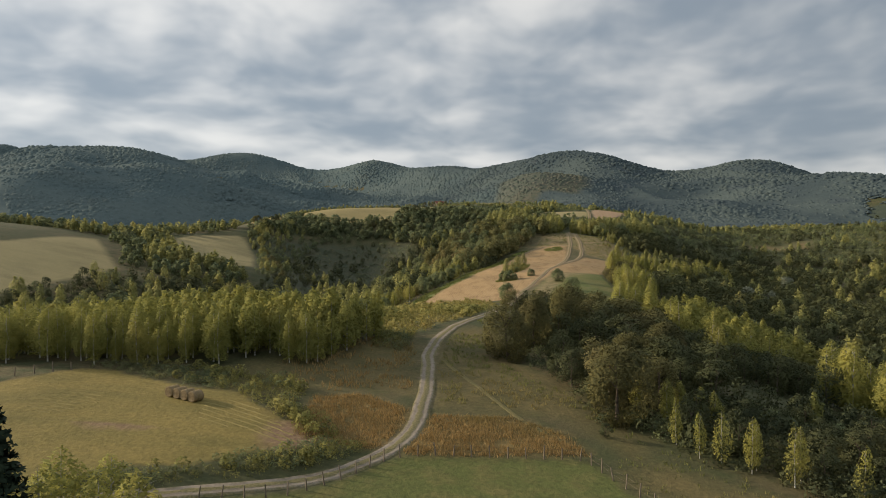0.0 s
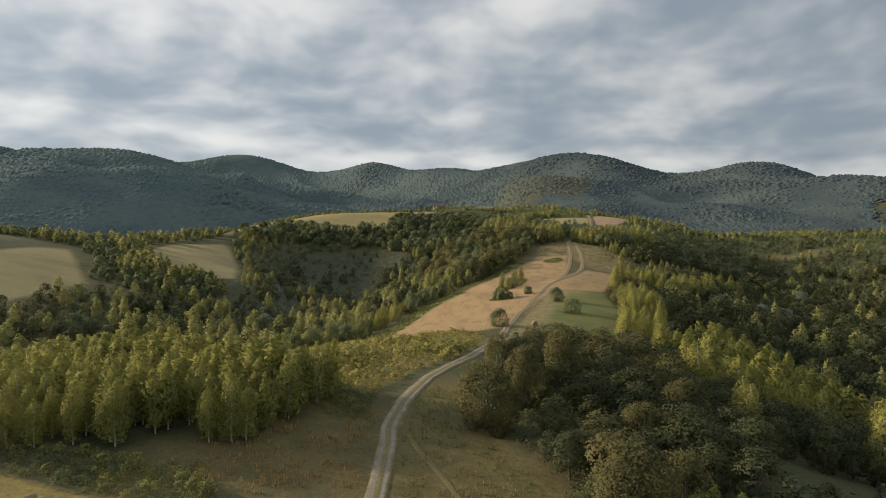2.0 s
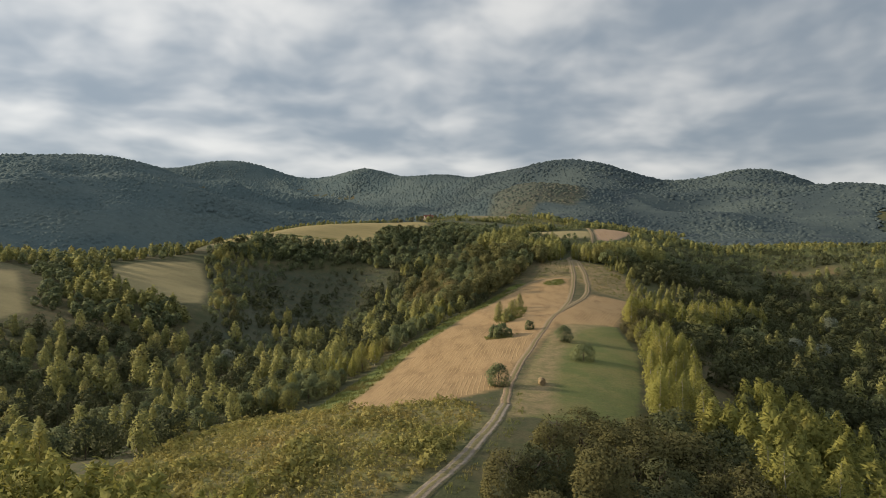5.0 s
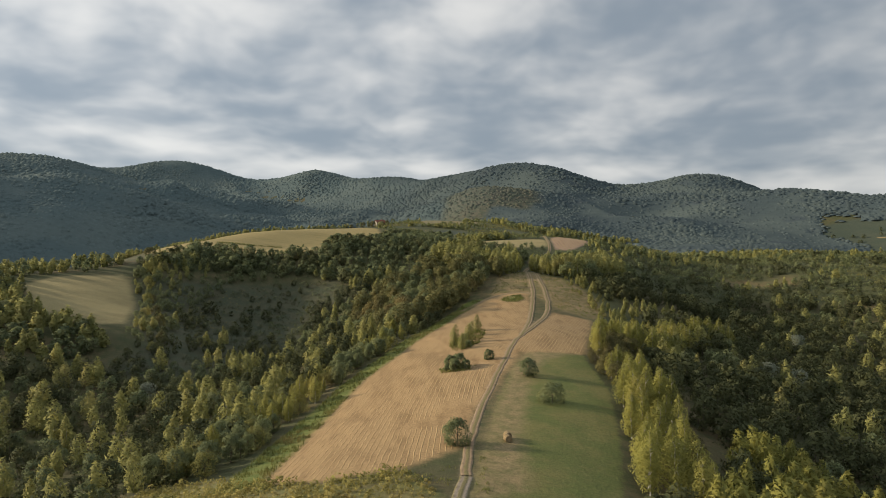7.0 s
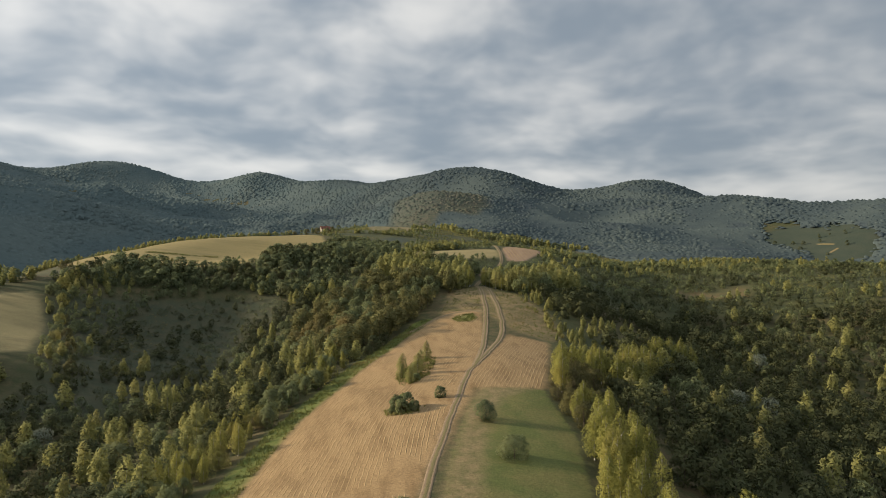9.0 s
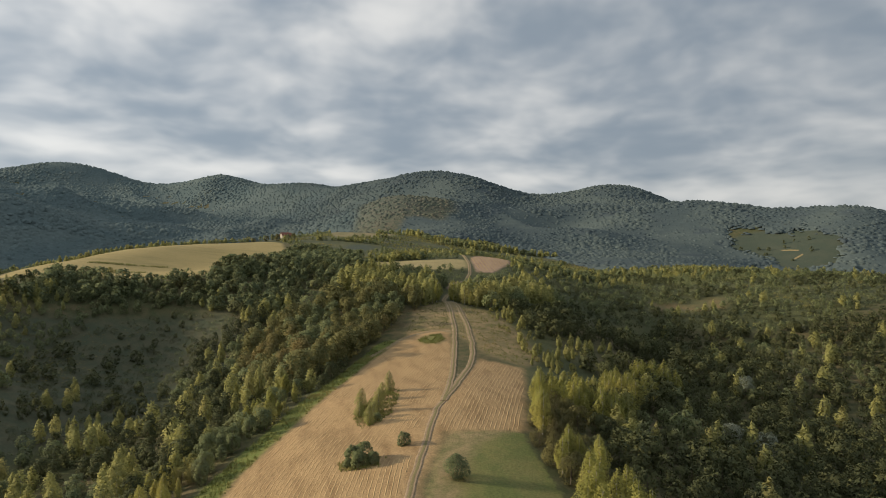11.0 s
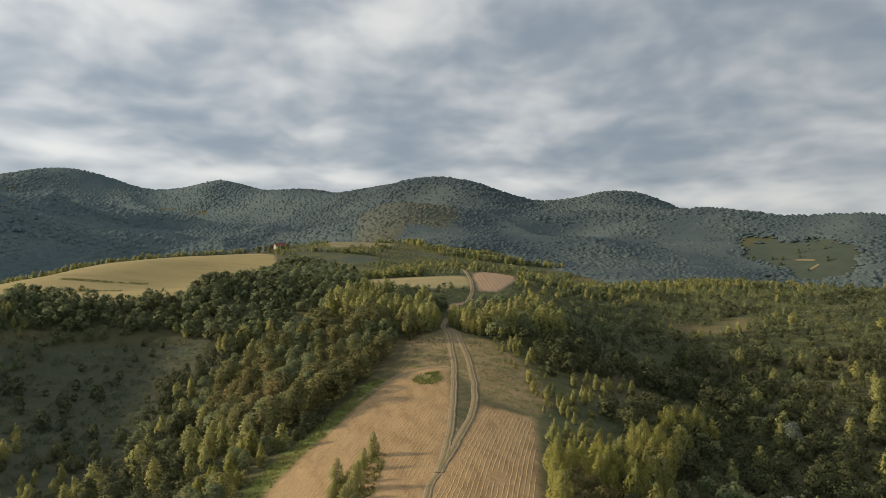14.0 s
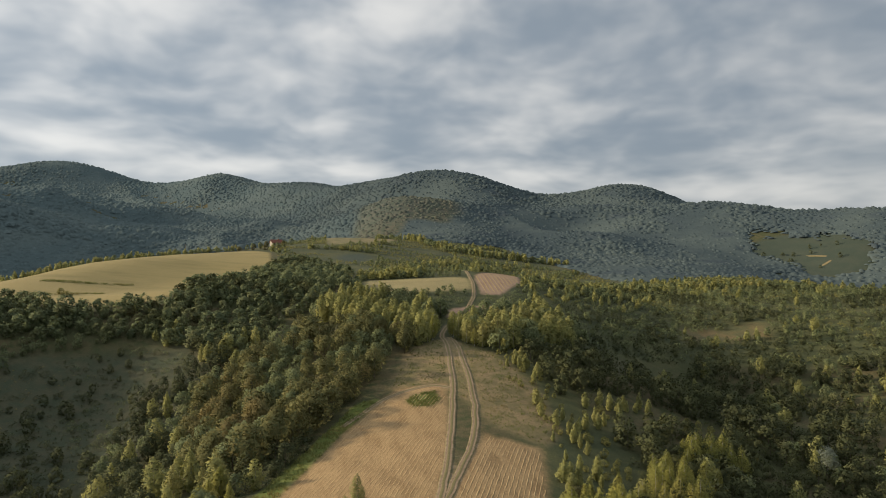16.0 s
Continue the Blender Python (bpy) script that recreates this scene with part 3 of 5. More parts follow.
def crown_round(r, n, size, wide=0.36, low=0.2, lobes=38):
    """A broad crown, one unit high: many leafy lobes of uneven size, with gaps."""
    c = unit(lobes, r) * r.uniform(0.5, 1.0, (lobes, 1)) ** 0.5
    bulge = unit(4, r)
    c *= (0.86 + 0.2 * np.sin(3 * c @ bulge.T + np.arange(4)).mean(1))[:, None]
    mid, half = (1 + low) / 2, (1 - low) / 2
    # the skirt hangs nearly straight down
    skirt = np.where(c[:, 2] < 0, np.sqrt((1 - 0.5 * c[:, 2] ** 2) / (1.06 - c[:, 2] ** 2)), 1.0)
    c[:, :2] *= np.minimum(skirt, 2.2)[:, None]
    c = c * (wide * 0.76, wide * 0.76, half * 0.80) + (0, 0, mid)
    c[:, :2] *= np.where(c[:, 2:] < mid, 1.0, 0.9)
    rad = r.uniform(0.07, 0.15, lobes) * (wide / 0.36)
    k = r.choice(lobes, n, p=rad**2 / (rad**2).sum())
    d = unit(n, r)
    outward = c[k] - (0, 0, mid * 0.85)
    outward /= np.linalg.norm(outward, axis=1)[:, None] + 1e-9
    flip = (d * outward).sum(1) < -0.15
    d[flip] *= -1
    at = c[k] + d * (rad[k] * r.uniform(0.75, 1.15, n))[:, None]
    return sprays(at, d * 0.75 + outward, size, r)


def crown_tall(r, n, size, wide=0.17, low=0.08):
    """A slender birch crown like a flame: widest below the middle, drawn up into one or two feathery tips."""
    h = np.linspace(0, 1, 200)
    lift = r.uniform(2.0, 3.4)
    shape = np.minimum(1.0, 0.5 + 1.7 * h) * (1 - h**lift) ** 0.8 + 0.02
    dense = shape**1.25
    f = np.interp(r.uniform(0, 1, n), np.cumsum(dense) / dense.sum(), h)
    turn, p = r.uniform(0, 2 * np.pi, n), r.uniform(0, 6.28, 5)
    ragged = 1 + 0.16 * np.sin(turn + p[0] + 5 * f) + 0.15 * np.sin(3 * turn + p[1] - 6 * f) + 0.10 * np.sin(5 * turn + p[2] + 13 * f)
    reach = wide * np.interp(f, h, shape) * ragged * r.uniform(0, 1, n) ** 0.40
    up = low + (1 - low) * f * (1 - 0.10 * np.sin(turn + p[4]) ** 2 * reach / wide)
    at = np.stack([np.cos(turn) * reach, np.sin(turn) * reach, up], 1)
    at[:, :2] += 0.02 * np.sin(f * 6 + p[3])[:, None]
    d = np.stack([np.cos(turn) * (0.35 + reach / wide), np.sin(turn) * (0.35 + reach / wide), 0.15 + 0.7 * f], 1)
    return sprays(at, d, size, r, -0.5, 1.0, 1.25, 0.08)


def crown_cone(r, n, size):
    """A spruce: whorls of drooping boughs."""
    h = 1 - r.uniform(0, 1, n) ** 0.6 * 0.95
    h = np.round(h * 22) / 22 + r.normal(0, 0.006, n)
    turn = np.round(r.uniform(0, 13, n)) * 0.483 + h * 19 + r.normal(0, 0.09, n)
    reach = 0.22 * np.clip(1 - h, 0.0, 1.0) ** 0.85 * r.uniform(0.15, 1.1, n)
    at = np.stack([np.cos(turn) * reach, np.sin(turn) * reach, h - 0.35 * reach], 1)
    return sprays(at, np.stack([np.cos(turn), np.sin(turn), np.full(n, 0.6)], 1), size, r, 0.3)


def tube(points, radii, sides):
    """A tapered limb through the given points."""
    p = np.array(points, float)
    turn = np.linspace(0, 2 * np.pi, sides, endpoint=False)
    ring = np.stack([np.cos(turn), np.sin(turn), np.zeros(sides)], 1)
    lean = p[-1] - p[0]
    if abs(lean[2]) < np.hypot(lean[0], lean[1]):
        ring = ring[:, [2, 0, 1]] if abs(lean[0]) > abs(lean[1]) else ring[:, [0, 2, 1]]
    v = (p[:, None] + ring[None] * np.array(radii)[:, None, None]).reshape(-1, 3)
    f = [(i * sides + j, i * sides + (j + 1) % sides, (i + 1) * sides + (j + 1) % sides, (i + 1) * sides + j)
         for i in range(len(p) - 1) for j in range(sides)]
    return v, np.array(f)


def joined(pieces):
    vs, fs, n = [], [], 0
    for v, f in pieces:
        vs.append(v)
        fs.append(f + n)
        n += len(v)
    return np.concatenate(vs), np.concatenate(fs)


def trunk(r, top, thick, limbs, reach, stems=1):
    """A bent tapered stem, or several, with limbs that rise into the crown."""
    pieces = []
    for s in range(stems):
        lean = r.normal(0, 0.02 + 0.03 * (stems > 1), 2)
        z = np.array([-0.03, 0.04, 0.25, 0.5, 0.78, 1.0]) * top
        bend = np.stack([lean[0] * z + 0.008 * np.sin(z * 9 + s), lean[1] * z + 0.008 * np.cos(z * 7), z], 1)
        pieces.append(tube(bend, thick * np.array([1.5, 1.1, 0.85, 0.6, 0.33, 0.08]) / stems**0.5, 6))
        for i in range(limbs):
            h, a = top * r.uniform(0.35, 0.85), r.uniform(0, 6.28)
            foot = np.array([np.interp(h, z, bend[:, 0]), np.interp(h, z, bend[:, 1]), h])
            tip = foot + np.array([math.cos(a) * reach, math.sin(a) * reach, reach * r.uniform(0.6, 1.3)]) * r.uniform(0.6, 1.0)
            pieces.append(tube([foot, (foot + tip) / 2 + (0, 0, 0.02), tip], [thick * 0.4, thick * 0.25, thick * 0.06], 4))
    return joined(pieces)


class Kind:
    """A kind of tree: its crowns for near, middle and far, one unit high, and its stem."""

    def __init__(self, name, mat, wood, maker, stem, seed):
        self.name, self.mat, self.wood, self.maker, self.stem, self.seed = name, mat, wood, maker, stem, seed
        self.kept = {}

    def crown(self, form, n, size):
        key = (form, n, size)
        if key not in self.kept:
            self.kept[key] = self.maker(np.random.default_rng(self.seed * 100 + form), n, size)
        return self.kept[key]


BIRCHES = Kind("birch_tree", BIRCH, WHITE_BARK, lambda r, n, s: crown_tall(r, n, s, r.uniform(0.17, 0.23), r.uniform(0.05, 0.12)), lambda r: trunk(r, 0.96, 0.011, 6, 0.10), 1)
OAKS = Kind("broadleaf_tree", OAK, GREY_BARK, lambda r, n, s: crown_round(r, n, s, r.uniform(0.38, 0.46), -0.14, 46), lambda r: trunk(r, 0.72, 0.024, 6, 0.25), 2)
BROWNS = Kind("turning_oak", BROWN, GREY_BARK, lambda r, n, s: crown_round(r, n, s, r.uniform(0.36, 0.46), 0.04), lambda r: trunk(r, 0.75, 0.022, 6, 0.22), 3)
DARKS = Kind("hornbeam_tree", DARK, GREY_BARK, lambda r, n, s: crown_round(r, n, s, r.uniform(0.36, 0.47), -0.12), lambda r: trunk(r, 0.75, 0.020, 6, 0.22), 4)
BUSHES = Kind("hazel_bush", SHRUB, GREY_BARK, lambda r, n, s: crown_round(r, n, s, r.uniform(0.50, 0.62), 0.0, 45), lambda r: trunk(r, 0.7, 0.02, 3, 0.25, 3), 5)
PALES = Kind("whitebeam_tree", PALE, GREY_BARK, lambda r, n, s: crown_round(r, n, s, 0.42, 0.1), lambda r: trunk(r, 0.75, 0.02, 5, 0.2), 6)
SPRUCES = Kind("spruce_tree", SPRUCE, GREY_BARK, crown_cone, lambda r: trunk(r, 0.98, 0.014, 0, 0.1), 7)
# birches in the hazy middle tone, for valleys and far slopes
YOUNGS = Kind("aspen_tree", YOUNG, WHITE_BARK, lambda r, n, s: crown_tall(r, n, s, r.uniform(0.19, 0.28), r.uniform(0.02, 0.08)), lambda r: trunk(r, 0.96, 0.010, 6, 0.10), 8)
MAPLES = Kind("maple_tree", MAPLE, GREY_BARK, lambda r, n, s: crown_round(r, n, s, r.uniform(0.34, 0.45), 0.0), lambda r: trunk(r, 0.75, 0.020, 6, 0.22), 9)
LOWS = Kind("bramble_bush", SHRUB, GREY_BARK, lambda r, n, s: crown_round(r, n, s, r.uniform(0.9, 1.3), -0.1, 30), lambda r: trunk(r, 0.7, 0.02, 3, 0.25, 3), 10)
FERNS = Kind("bracken_clump", BRACKEN, GREY_BARK, lambda r, n, s: crown_round(r, n, s, r.uniform(0.9, 1.3), -0.1, 20), lambda r: trunk(r, 0.7, 0.02, 3, 0.25, 3), 11)
HAZELS = Kind("hazel_bush", MAPLE, GREY_BARK, lambda r, n, s: crown_round(r, n, s, r.uniform(0.54, 0.66), -0.22, 50), lambda r: trunk(r, 0.7, 0.02, 3, 0.25, 3), 12)
THICKETS = Kind("blackthorn_bush", MAPLE, GREY_BARK, lambda r, n, s: crown_round(r, n, s, r.uniform(0.8, 1.2), -0.1, 24), lambda r: trunk(r, 0.7, 0.02, 3, 0.25, 3), 13)
SLOES = Kind("sloe_bush", DARK, GREY_BARK, lambda r, n, s: crown_round(r, n, s, r.uniform(0.8, 1.2), -0.1, 24), lambda r: trunk(r, 0.7, 0.02, 3, 0.25, 3), 14)
FORMS = 5


def part(name, mesh, parent, label=""):
    ob = new(name, mesh)
    ob.parent = parent
    if label:
        tagged(ob, label)
    return ob


MODELS = {}


def stand(kind, form, x, y, height, turn, label, category, group, n=1500, size=0.06, girth=1.0):
    """One tree as a thing of its own: an empty at its foot, with trunk and crown."""
    key = (kind.name, form, n)
    m = Matrix.LocRotScale((x, y, float(land(x, y)) - 0.05), Euler((0, 0, turn)), (height * girth, height * girth, height))
    if key not in MODELS:
        root = new(kind.name)
        root.empty_display_size = 0.5
        r = np.random.default_rng(kind.seed * 31 + form)
        part("trunk", mesh_of("trunk", *kind.stem(r), kind.wood, True), root)
        v, f, soft = kind.crown(form, n, size)
        part("crown", mesh_of("crown", v, f, kind.mat, True, soft), root)
        tagged(root, label, category, group)
        root.matrix_basis = m
        MODELS[key] = root
        return root
    root = copy_thing(MODELS[key], Matrix.LocRotScale(m.translation, Euler((0, 0, turn)), None))
    root.scale = (height * girth, height * girth, height)
    return tagged(root, label, category, group)


def stuff(name, kinds, trees, n, size, label, category="trees", stems=True):
    """A wood that nobody could count: all its trees joined, each turned and sized on its own. trees: rows of x, y, height, which kind."""
    trees = np.asarray(trees, float)
    z = land(trees[:, 0], trees[:, 1]) - 0.1
    spike = np.array([[-1, -0.6, 0], [1, -0.6, 0], [0, 1, 0], [0, 0, 1.0]])
    sides = np.array([[0, 1, 3], [1, 2, 3], [2, 0, 3]])
    for k, kind in enumerate(kinds):
        pick = trees[:, 3] == k
        if not pick.any():
            continue
        crowns, poles, softs = [], [], []
        r = np.random.default_rng(kind.seed + len(trees))
        for (x, y, h, _), base in zip(trees[pick], z[pick]):
            v, f, soft = kind.crown(int(r.integers(0, 8)), n, size)
            a, girth = r.uniform(0, 6.28), h * r.uniform(0.85, 1.25)
            c, s = math.cos(a), math.sin(a)
            round_z = np.array([[c, s, 0], [-s, c, 0], [0, 0, 1]])
            crowns.append((v @ round_z * (girth, girth, h) + (x, y, base), f))
            softs.append(soft @ round_z)
            poles.append((spike * (0.013 * h, 0.013 * h, 0.85 * h) + (x, y, base), sides))
        ob = new(name + "_" + kind.name.split("_")[0], mesh_of(name, *joined(crowns), kind.mat, True, np.concatenate(softs)))
        tagged(ob, label, category, kind="stuff")
        if stems:
            tagged(part("trunks", mesh_of("trunks", *joined(poles), kind.wood), ob), kind="stuff")


FIELDS = (STUBBLE, MEADOW, PEN, HAYFIELD, CROFT_A, CROFT_B, HILLFIELD, TOPFIELD, PINKFIELD, LOWFIELD)


def scatter(poly, spacing, seed, margin=0.0, keep=1.0, clear=2.0, road=4.5):
    """Uneven places inside an outline, off the fields and the tracks."""
    r = np.random.default_rng(seed)
    p = np.array(poly, float)
    lo, hi = p.min(0), p.max(0)
    x, y = np.meshgrid(np.arange(lo[0], hi[0], spacing), np.arange(lo[1], hi[1], spacing * 0.87))
    x = x + spacing * 0.5 * (np.arange(len(x)) % 2)[:, None]
    x, y = (v.ravel() + r.uniform(-0.42, 0.42, v.size) * spacing for v in (x, y))
    ok = (inside(poly, x, y) > margin) & (r.uniform(size=x.size) < keep)
    for f in FIELDS:
        ok &= inside(f, x, y) < -clear
    if poly is not SCRUBTOP:
        ok &= inside(SCRUBTOP, x, y) < 0
    for line, half in ((ROAD, road), (TRACK_A, min(road, 3.5)), (TRACK_B, min(road, 3.5))):
        ok &= beside(line, x, y) > half
    return np.stack([x[ok], y[ok]], 1), r


def mixed(places, r, shares, heights, clump=15.0):
    """Rows for stuff(): shares of each kind, and each kind's range of heights. Like stands by like, in clumps of uneven height."""
    x, y, n = places[:, 0], places[:, 1], len(places)
    seed = int(r.integers(1, 900))
    u = wavy(x, y, clump, seed) + 0.5 * wavy(x, y, clump * 0.4, seed + 1) + 0.45 * r.uniform(-1, 1, n)
    rank = (np.argsort(np.argsort(u)) + 0.5) / n
    k = np.searchsorted(np.cumsum(shares) / sum(shares), rank)
    t = np.clip(0.5 + 0.35 * wavy(x, y, clump * 0.9, seed + 2) + 0.38 * r.uniform(-1, 1, n), 0, 1)
    low, high = np.array([heights[i] for i in k]).T
    return np.c_[places, low + (high - low) * t, k]


# ---- woods, space by space ----
GROVE = [(-110, 26), (-58, 23), (-50, 21.5), (-41, 22), (-38, 26), (-33, 25), (-31, 30), (-24, 27), (-17, 39), (-17, 46), (-26, 47), (-35, 53), (-47, 65), (-70, 75), (-110, 80)]
HEDGE_W = [(-33, 120), (-28, 142), (-24, 165), (-18, 190), (-9, 213), (2, 243), (-8, 248), (-19, 218), (-28, 194), (-35, 168), (-39, 142), (-44, 124)]
VALLEY_W = [(-110, 70), (-60, 86), (-30, 80), (-40, 102), (-38, 116), (-35, 140), (-32, 165), (-26, 190), (-17, 216), (-6, 247), (4, 243), (16, 275), (-4, 262), (-24, 262), (-40, 276),
            (-52, 256), (-70, 246), (-98, 226), (-150, 215), (-160, 160), (-150, 100)]
HOLLOW_W = [(-97, 359), (-81, 371), (-61, 379), (-40, 371), (-33, 358), (-48, 346), (-50, 325), (-46, 284), (-65, 299), (-82, 300), (-90, 282), (-106, 312)]
BUSHBAND_W = [(-141, 402), (-130, 420), (-83, 402), (-59, 408), (-32, 381), (-41, 374), (-64, 382), (-82, 374), (-97, 361), (-106, 314), (-92, 284), (-98, 256), (-110, 272), (-121, 312), (-138, 352)]
LOWTREES_W = [(-90, 280), (-82, 299), (-65, 297), (-46, 282), (-52, 258), (-70, 246), (-98, 228), (-97, 255)]
GULLY_W = [(-31, 371), (0, 376), (-12, 348), (-24, 334), (-26, 300), (-18, 264), (-26, 262), (-42, 278), (-45, 290), (-50, 325), (-48, 345), (-33, 357)]
BROWNWOOD = [(-16, 264), (4, 258), (20, 286), (33, 303), (46, 325), (30, 352), (0, 352), (-22, 336), (-25, 300)]
TOPWOOD = [(30, 350), (47, 326), (57, 336), (66, 330), (74, 316), (95, 330), (118, 350), (112, 390), (80, 380), (40, 398), (5, 385)]
DARKCLUMP = [(5, 48), (9, 38), (12, 27), (15, 16), (26, 20), (34, 40), (34, 66), (24, 82), (12, 76), (6, 60)]
FRONT_E = [(14, 17), (18, 9), (22, 3), (28, -7), (46, -16), (56, 6), (40, 24), (26, 20)]
BIRCH_E = [(34, 44), (56, 30), (70, 80), (72, 130), (58, 128), (42, 96), (30, 92), (26, 84), (34, 68)]
EDGE_E = [(31, 100), (40, 131), (46, 157), (48, 184), (55, 204), (60, 222), (74, 222), (64, 200), (58, 180), (56, 155), (50, 128), (42, 98)]
WOOD_E = [(58, 128), (72, 130), (70, 80), (56, 30), (56, 6), (70, 10), (110, 80), (150, 140), (172, 180), (172, 250), (160, 300), (130, 330), (80, 327), (81, 300), (84, 283), (110, 297), (135, 281), (126, 269), (108, 278), (93, 266), (86, 240), (76, 224), (64, 200), (58, 180)]
OPENSLOPE_E = [(62, 226), (70, 250), (72, 276), (69, 300), (70, 316), (79, 326), (80, 300), (84, 278), (110, 292), (132, 280), (126, 272), (108, 282), (92, 272), (85, 240), (74, 222)]
BELT_E = [(64, 206), (71, 218), (78, 226), (88, 240), (104, 254), (118, 258), (122, 250), (108, 242), (96, 230), (86, 216), (76, 198), (68, 190)]
RIDGE_E = [(150, 530), (320, 540), (460, 500), (540, 560), (400, 640), (260, 600), (180, 570)]
LANE = [(560, 850), (590, 838), (606, 822), (613, 811), (609, 804), (596, 800), (585, 798)]
CLEARING = [(530, 812), (540, 866), (572, 880), (612, 885), (632, 850), (662, 806), (650, 788), (600, 790)]
BROW = [(30, 1000), (110, 985), (190, 1040), (215, 1130), (160, 1190), (70, 1160)]
VALLEY_E = [(172, 170), (172, 300), (140, 330), (172, 362), (262, 345), (330, 350), (270, 270), (220, 210)]
SLOPE_E = SLOPE_LAND
HILL_W = [(-245, 288), (-196, 287), (-172, 338), (-140, 372), (-200, 405), (-310, 400), (-310, 280)]
BETWEEN_W = [(-156, 232), (-190, 290), (-170, 328), (-156, 294), (-102, 252), (-112, 222)]
BANK = [(-138, 365), (-130, 424), (-87, 406), (-54, 410), (-44, 470), (-34, 530), (-20, 600), (0, 600), (28, 520), (26, 420), (2, 388), (-20, 355), (-36, 372), (-70, 385), (-100, 378)]
TERRACES = TERRACE_LAND


PLANTATION = [(40, 492), (90, 492), (138, 673), (104, 681), (70, 644), (46, 589)]
SADDLE = [(5, 385), (40, 398), (80, 380), (112, 390), (122, 420), (128, 485), (98, 492), (62, 490), (34, 482), (26, 420)]
CRESTROW = [(70, 905), (107, 880), (126, 822), (144, 783), (177, 765), (257, 748), (262, 760), (180, 780), (150, 798), (132, 838), (112, 896), (76, 918)]


def stands(poly, spacing, seed, kinds, shares, heights, labels, groups, most, name, label, clear=2.0, girth=1.0, fine=2000):
    """Trees of a small wood: the foremost are things of their own, the rest stand joined behind them."""
    spots, r = scatter(poly, spacing, seed, clear=clear)
    rows = mixed(spots, r, shares, heights)
    for x, y, h, k in rows[:most]:
        k = int(k)
        n, size = (1500, 0.027) if kinds[k] is BIRCHES else (fine, 1.43 / fine**0.5)
        stand(kinds[k], int(r.integers(FORMS)), x, y, h, r.uniform(0, 6.28), labels[k], "tree", groups[k], n, size, girth * r.uniform(0.85, 1.2))
    if len(rows) > most:
        stuff(name, kinds, rows[most:], 600, 0.056, label)


# the birch grove by the hay meadow
spots, r = scatter(GROVE, 2.7, 11)
order = np.argsort(spots[:, 1] - 0.25 * np.abs(spots[:, 0] + 34))
NEAR_BIRCHES = 150
for i in order[:NEAR_BIRCHES]:
    x, y = spots[i]
    stand(BIRCHES, int(r.integers(FORMS)), x, y, 4.2 + 3.6 * r.uniform() ** 0.6, r.uniform(0, 6.28), "slender birch with a white stem in a dense grove", "tree", "birches of the grove", 2800, 0.0195, r.uniform(0.95, 1.35))
stuff("birch_grove", (BIRCHES,), mixed(spots[order[NEAR_BIRCHES:300]], r, (1,), ((5.8, 7.8),)), 900, 0.036, "dense grove of young birches with yellow-green leaves")
stuff("birch_grove", (BIRCHES,), mixed(spots[order[300:]], r, (1,), ((6, 8.2),)), 330, 0.066, "dense grove of young birches with yellow-green leaves")

# along the stubble, the road and the meadow
# the bright shrub leaves in this belt stand in for sun on it
stands(HEDGE_W, 3.7, 41, (BIRCHES, BUSHES, MAPLES), (0.34, 0.26, 0.40), ((4, 7.5), (3, 5.5), (4, 7)),
       ("young birch beside the stubble field", "tall leafy hazel bush beside the stubble field", "leafy round maple in a belt beside stubble"),
       ("birches along the stubble", "hazels along the stubble", "maples along the stubble"), 90, "hedge_wood", "belt of birches and bushy trees beside stubble")
stands(DARKCLUMP, 4.2, 42, (OAKS, DARKS), (0.35, 0.65), ((4.5, 8.5), (3.5, 7.5)),
       ("round dark green broadleaf tree beside the farm road", "dark bushy hornbeam beside the farm road"), ("broadleaf trees by the road", "hornbeams by the road"), 90, "road_wood", "dark broadleaf wood beside the road", girth=1.1, fine=2200)
stands(FRONT_E, 3.4, 43, (BIRCHES, DARKS), (0.2, 0.8), ((3.5, 5.5), (2.0, 5.5)),
       ("yellowing young birch below the meadow", "dark bushy hornbeam below the meadow"), ("birches below the meadow", "hornbeams below the meadow"), 80, "slope_wood", "mixed wood below the meadow", fine=2000)
stands(BIRCH_E, 4.2, 44, (BIRCHES, DARKS), (0.6, 0.4), ((7, 11), (5, 8)),
       ("tall sunlit birch on the wooded slope", "dark hornbeam on the wooded slope"), ("birches of the slope", "hornbeams of the slope"), 60, "slope_wood", "mixed wood of birches and dark broadleaf trees")
stands(EDGE_E, 3.9, 45, (BIRCHES, OAKS), (0.65, 0.35), ((6.5, 10.5), (4.5, 7.5)),
       ("tall sunlit birch at the edge of the green meadow", "broadleaf tree at the edge of the green meadow"), ("birches of the meadow edge", "broadleaf trees of the meadow edge"), 90, "edge_wood", "belt of birches and broadleaf trees beside a meadow")

spots, r = scatter([(13.5, 13), (16.8, 6), (21, -0.2), (24, -3.5), (28, -11), (46, -18), (56, 6), (40, 24), (26, 20)], 2.0, 55)
stuff("foot_thicket", (SLOES, THICKETS), mixed(spots, r, (0.75, 0.25), ((0.8, 2.6), (0.7, 2.0)), 8.0), 150, 0.12, "dark thicket of sloe and bramble under young trees", "bushes", stems=False)
spots, r = scatter([(1.0, 37), (3.5, 46), (6, 58), (10, 72), (16, 70), (15, 30), (16, 10), (12, 9.5), (10.2, 12), (10.2, 22), (8, 28), (5, 33)], 2.0, 56)
stuff("foot_thicket", (SLOES, THICKETS), mixed(spots, r, (0.75, 0.25), ((0.8, 2.2), (0.6, 1.6)), 8.0), 150, 0.12, "dark bushes at the foot of large trees", "bushes", stems=False)
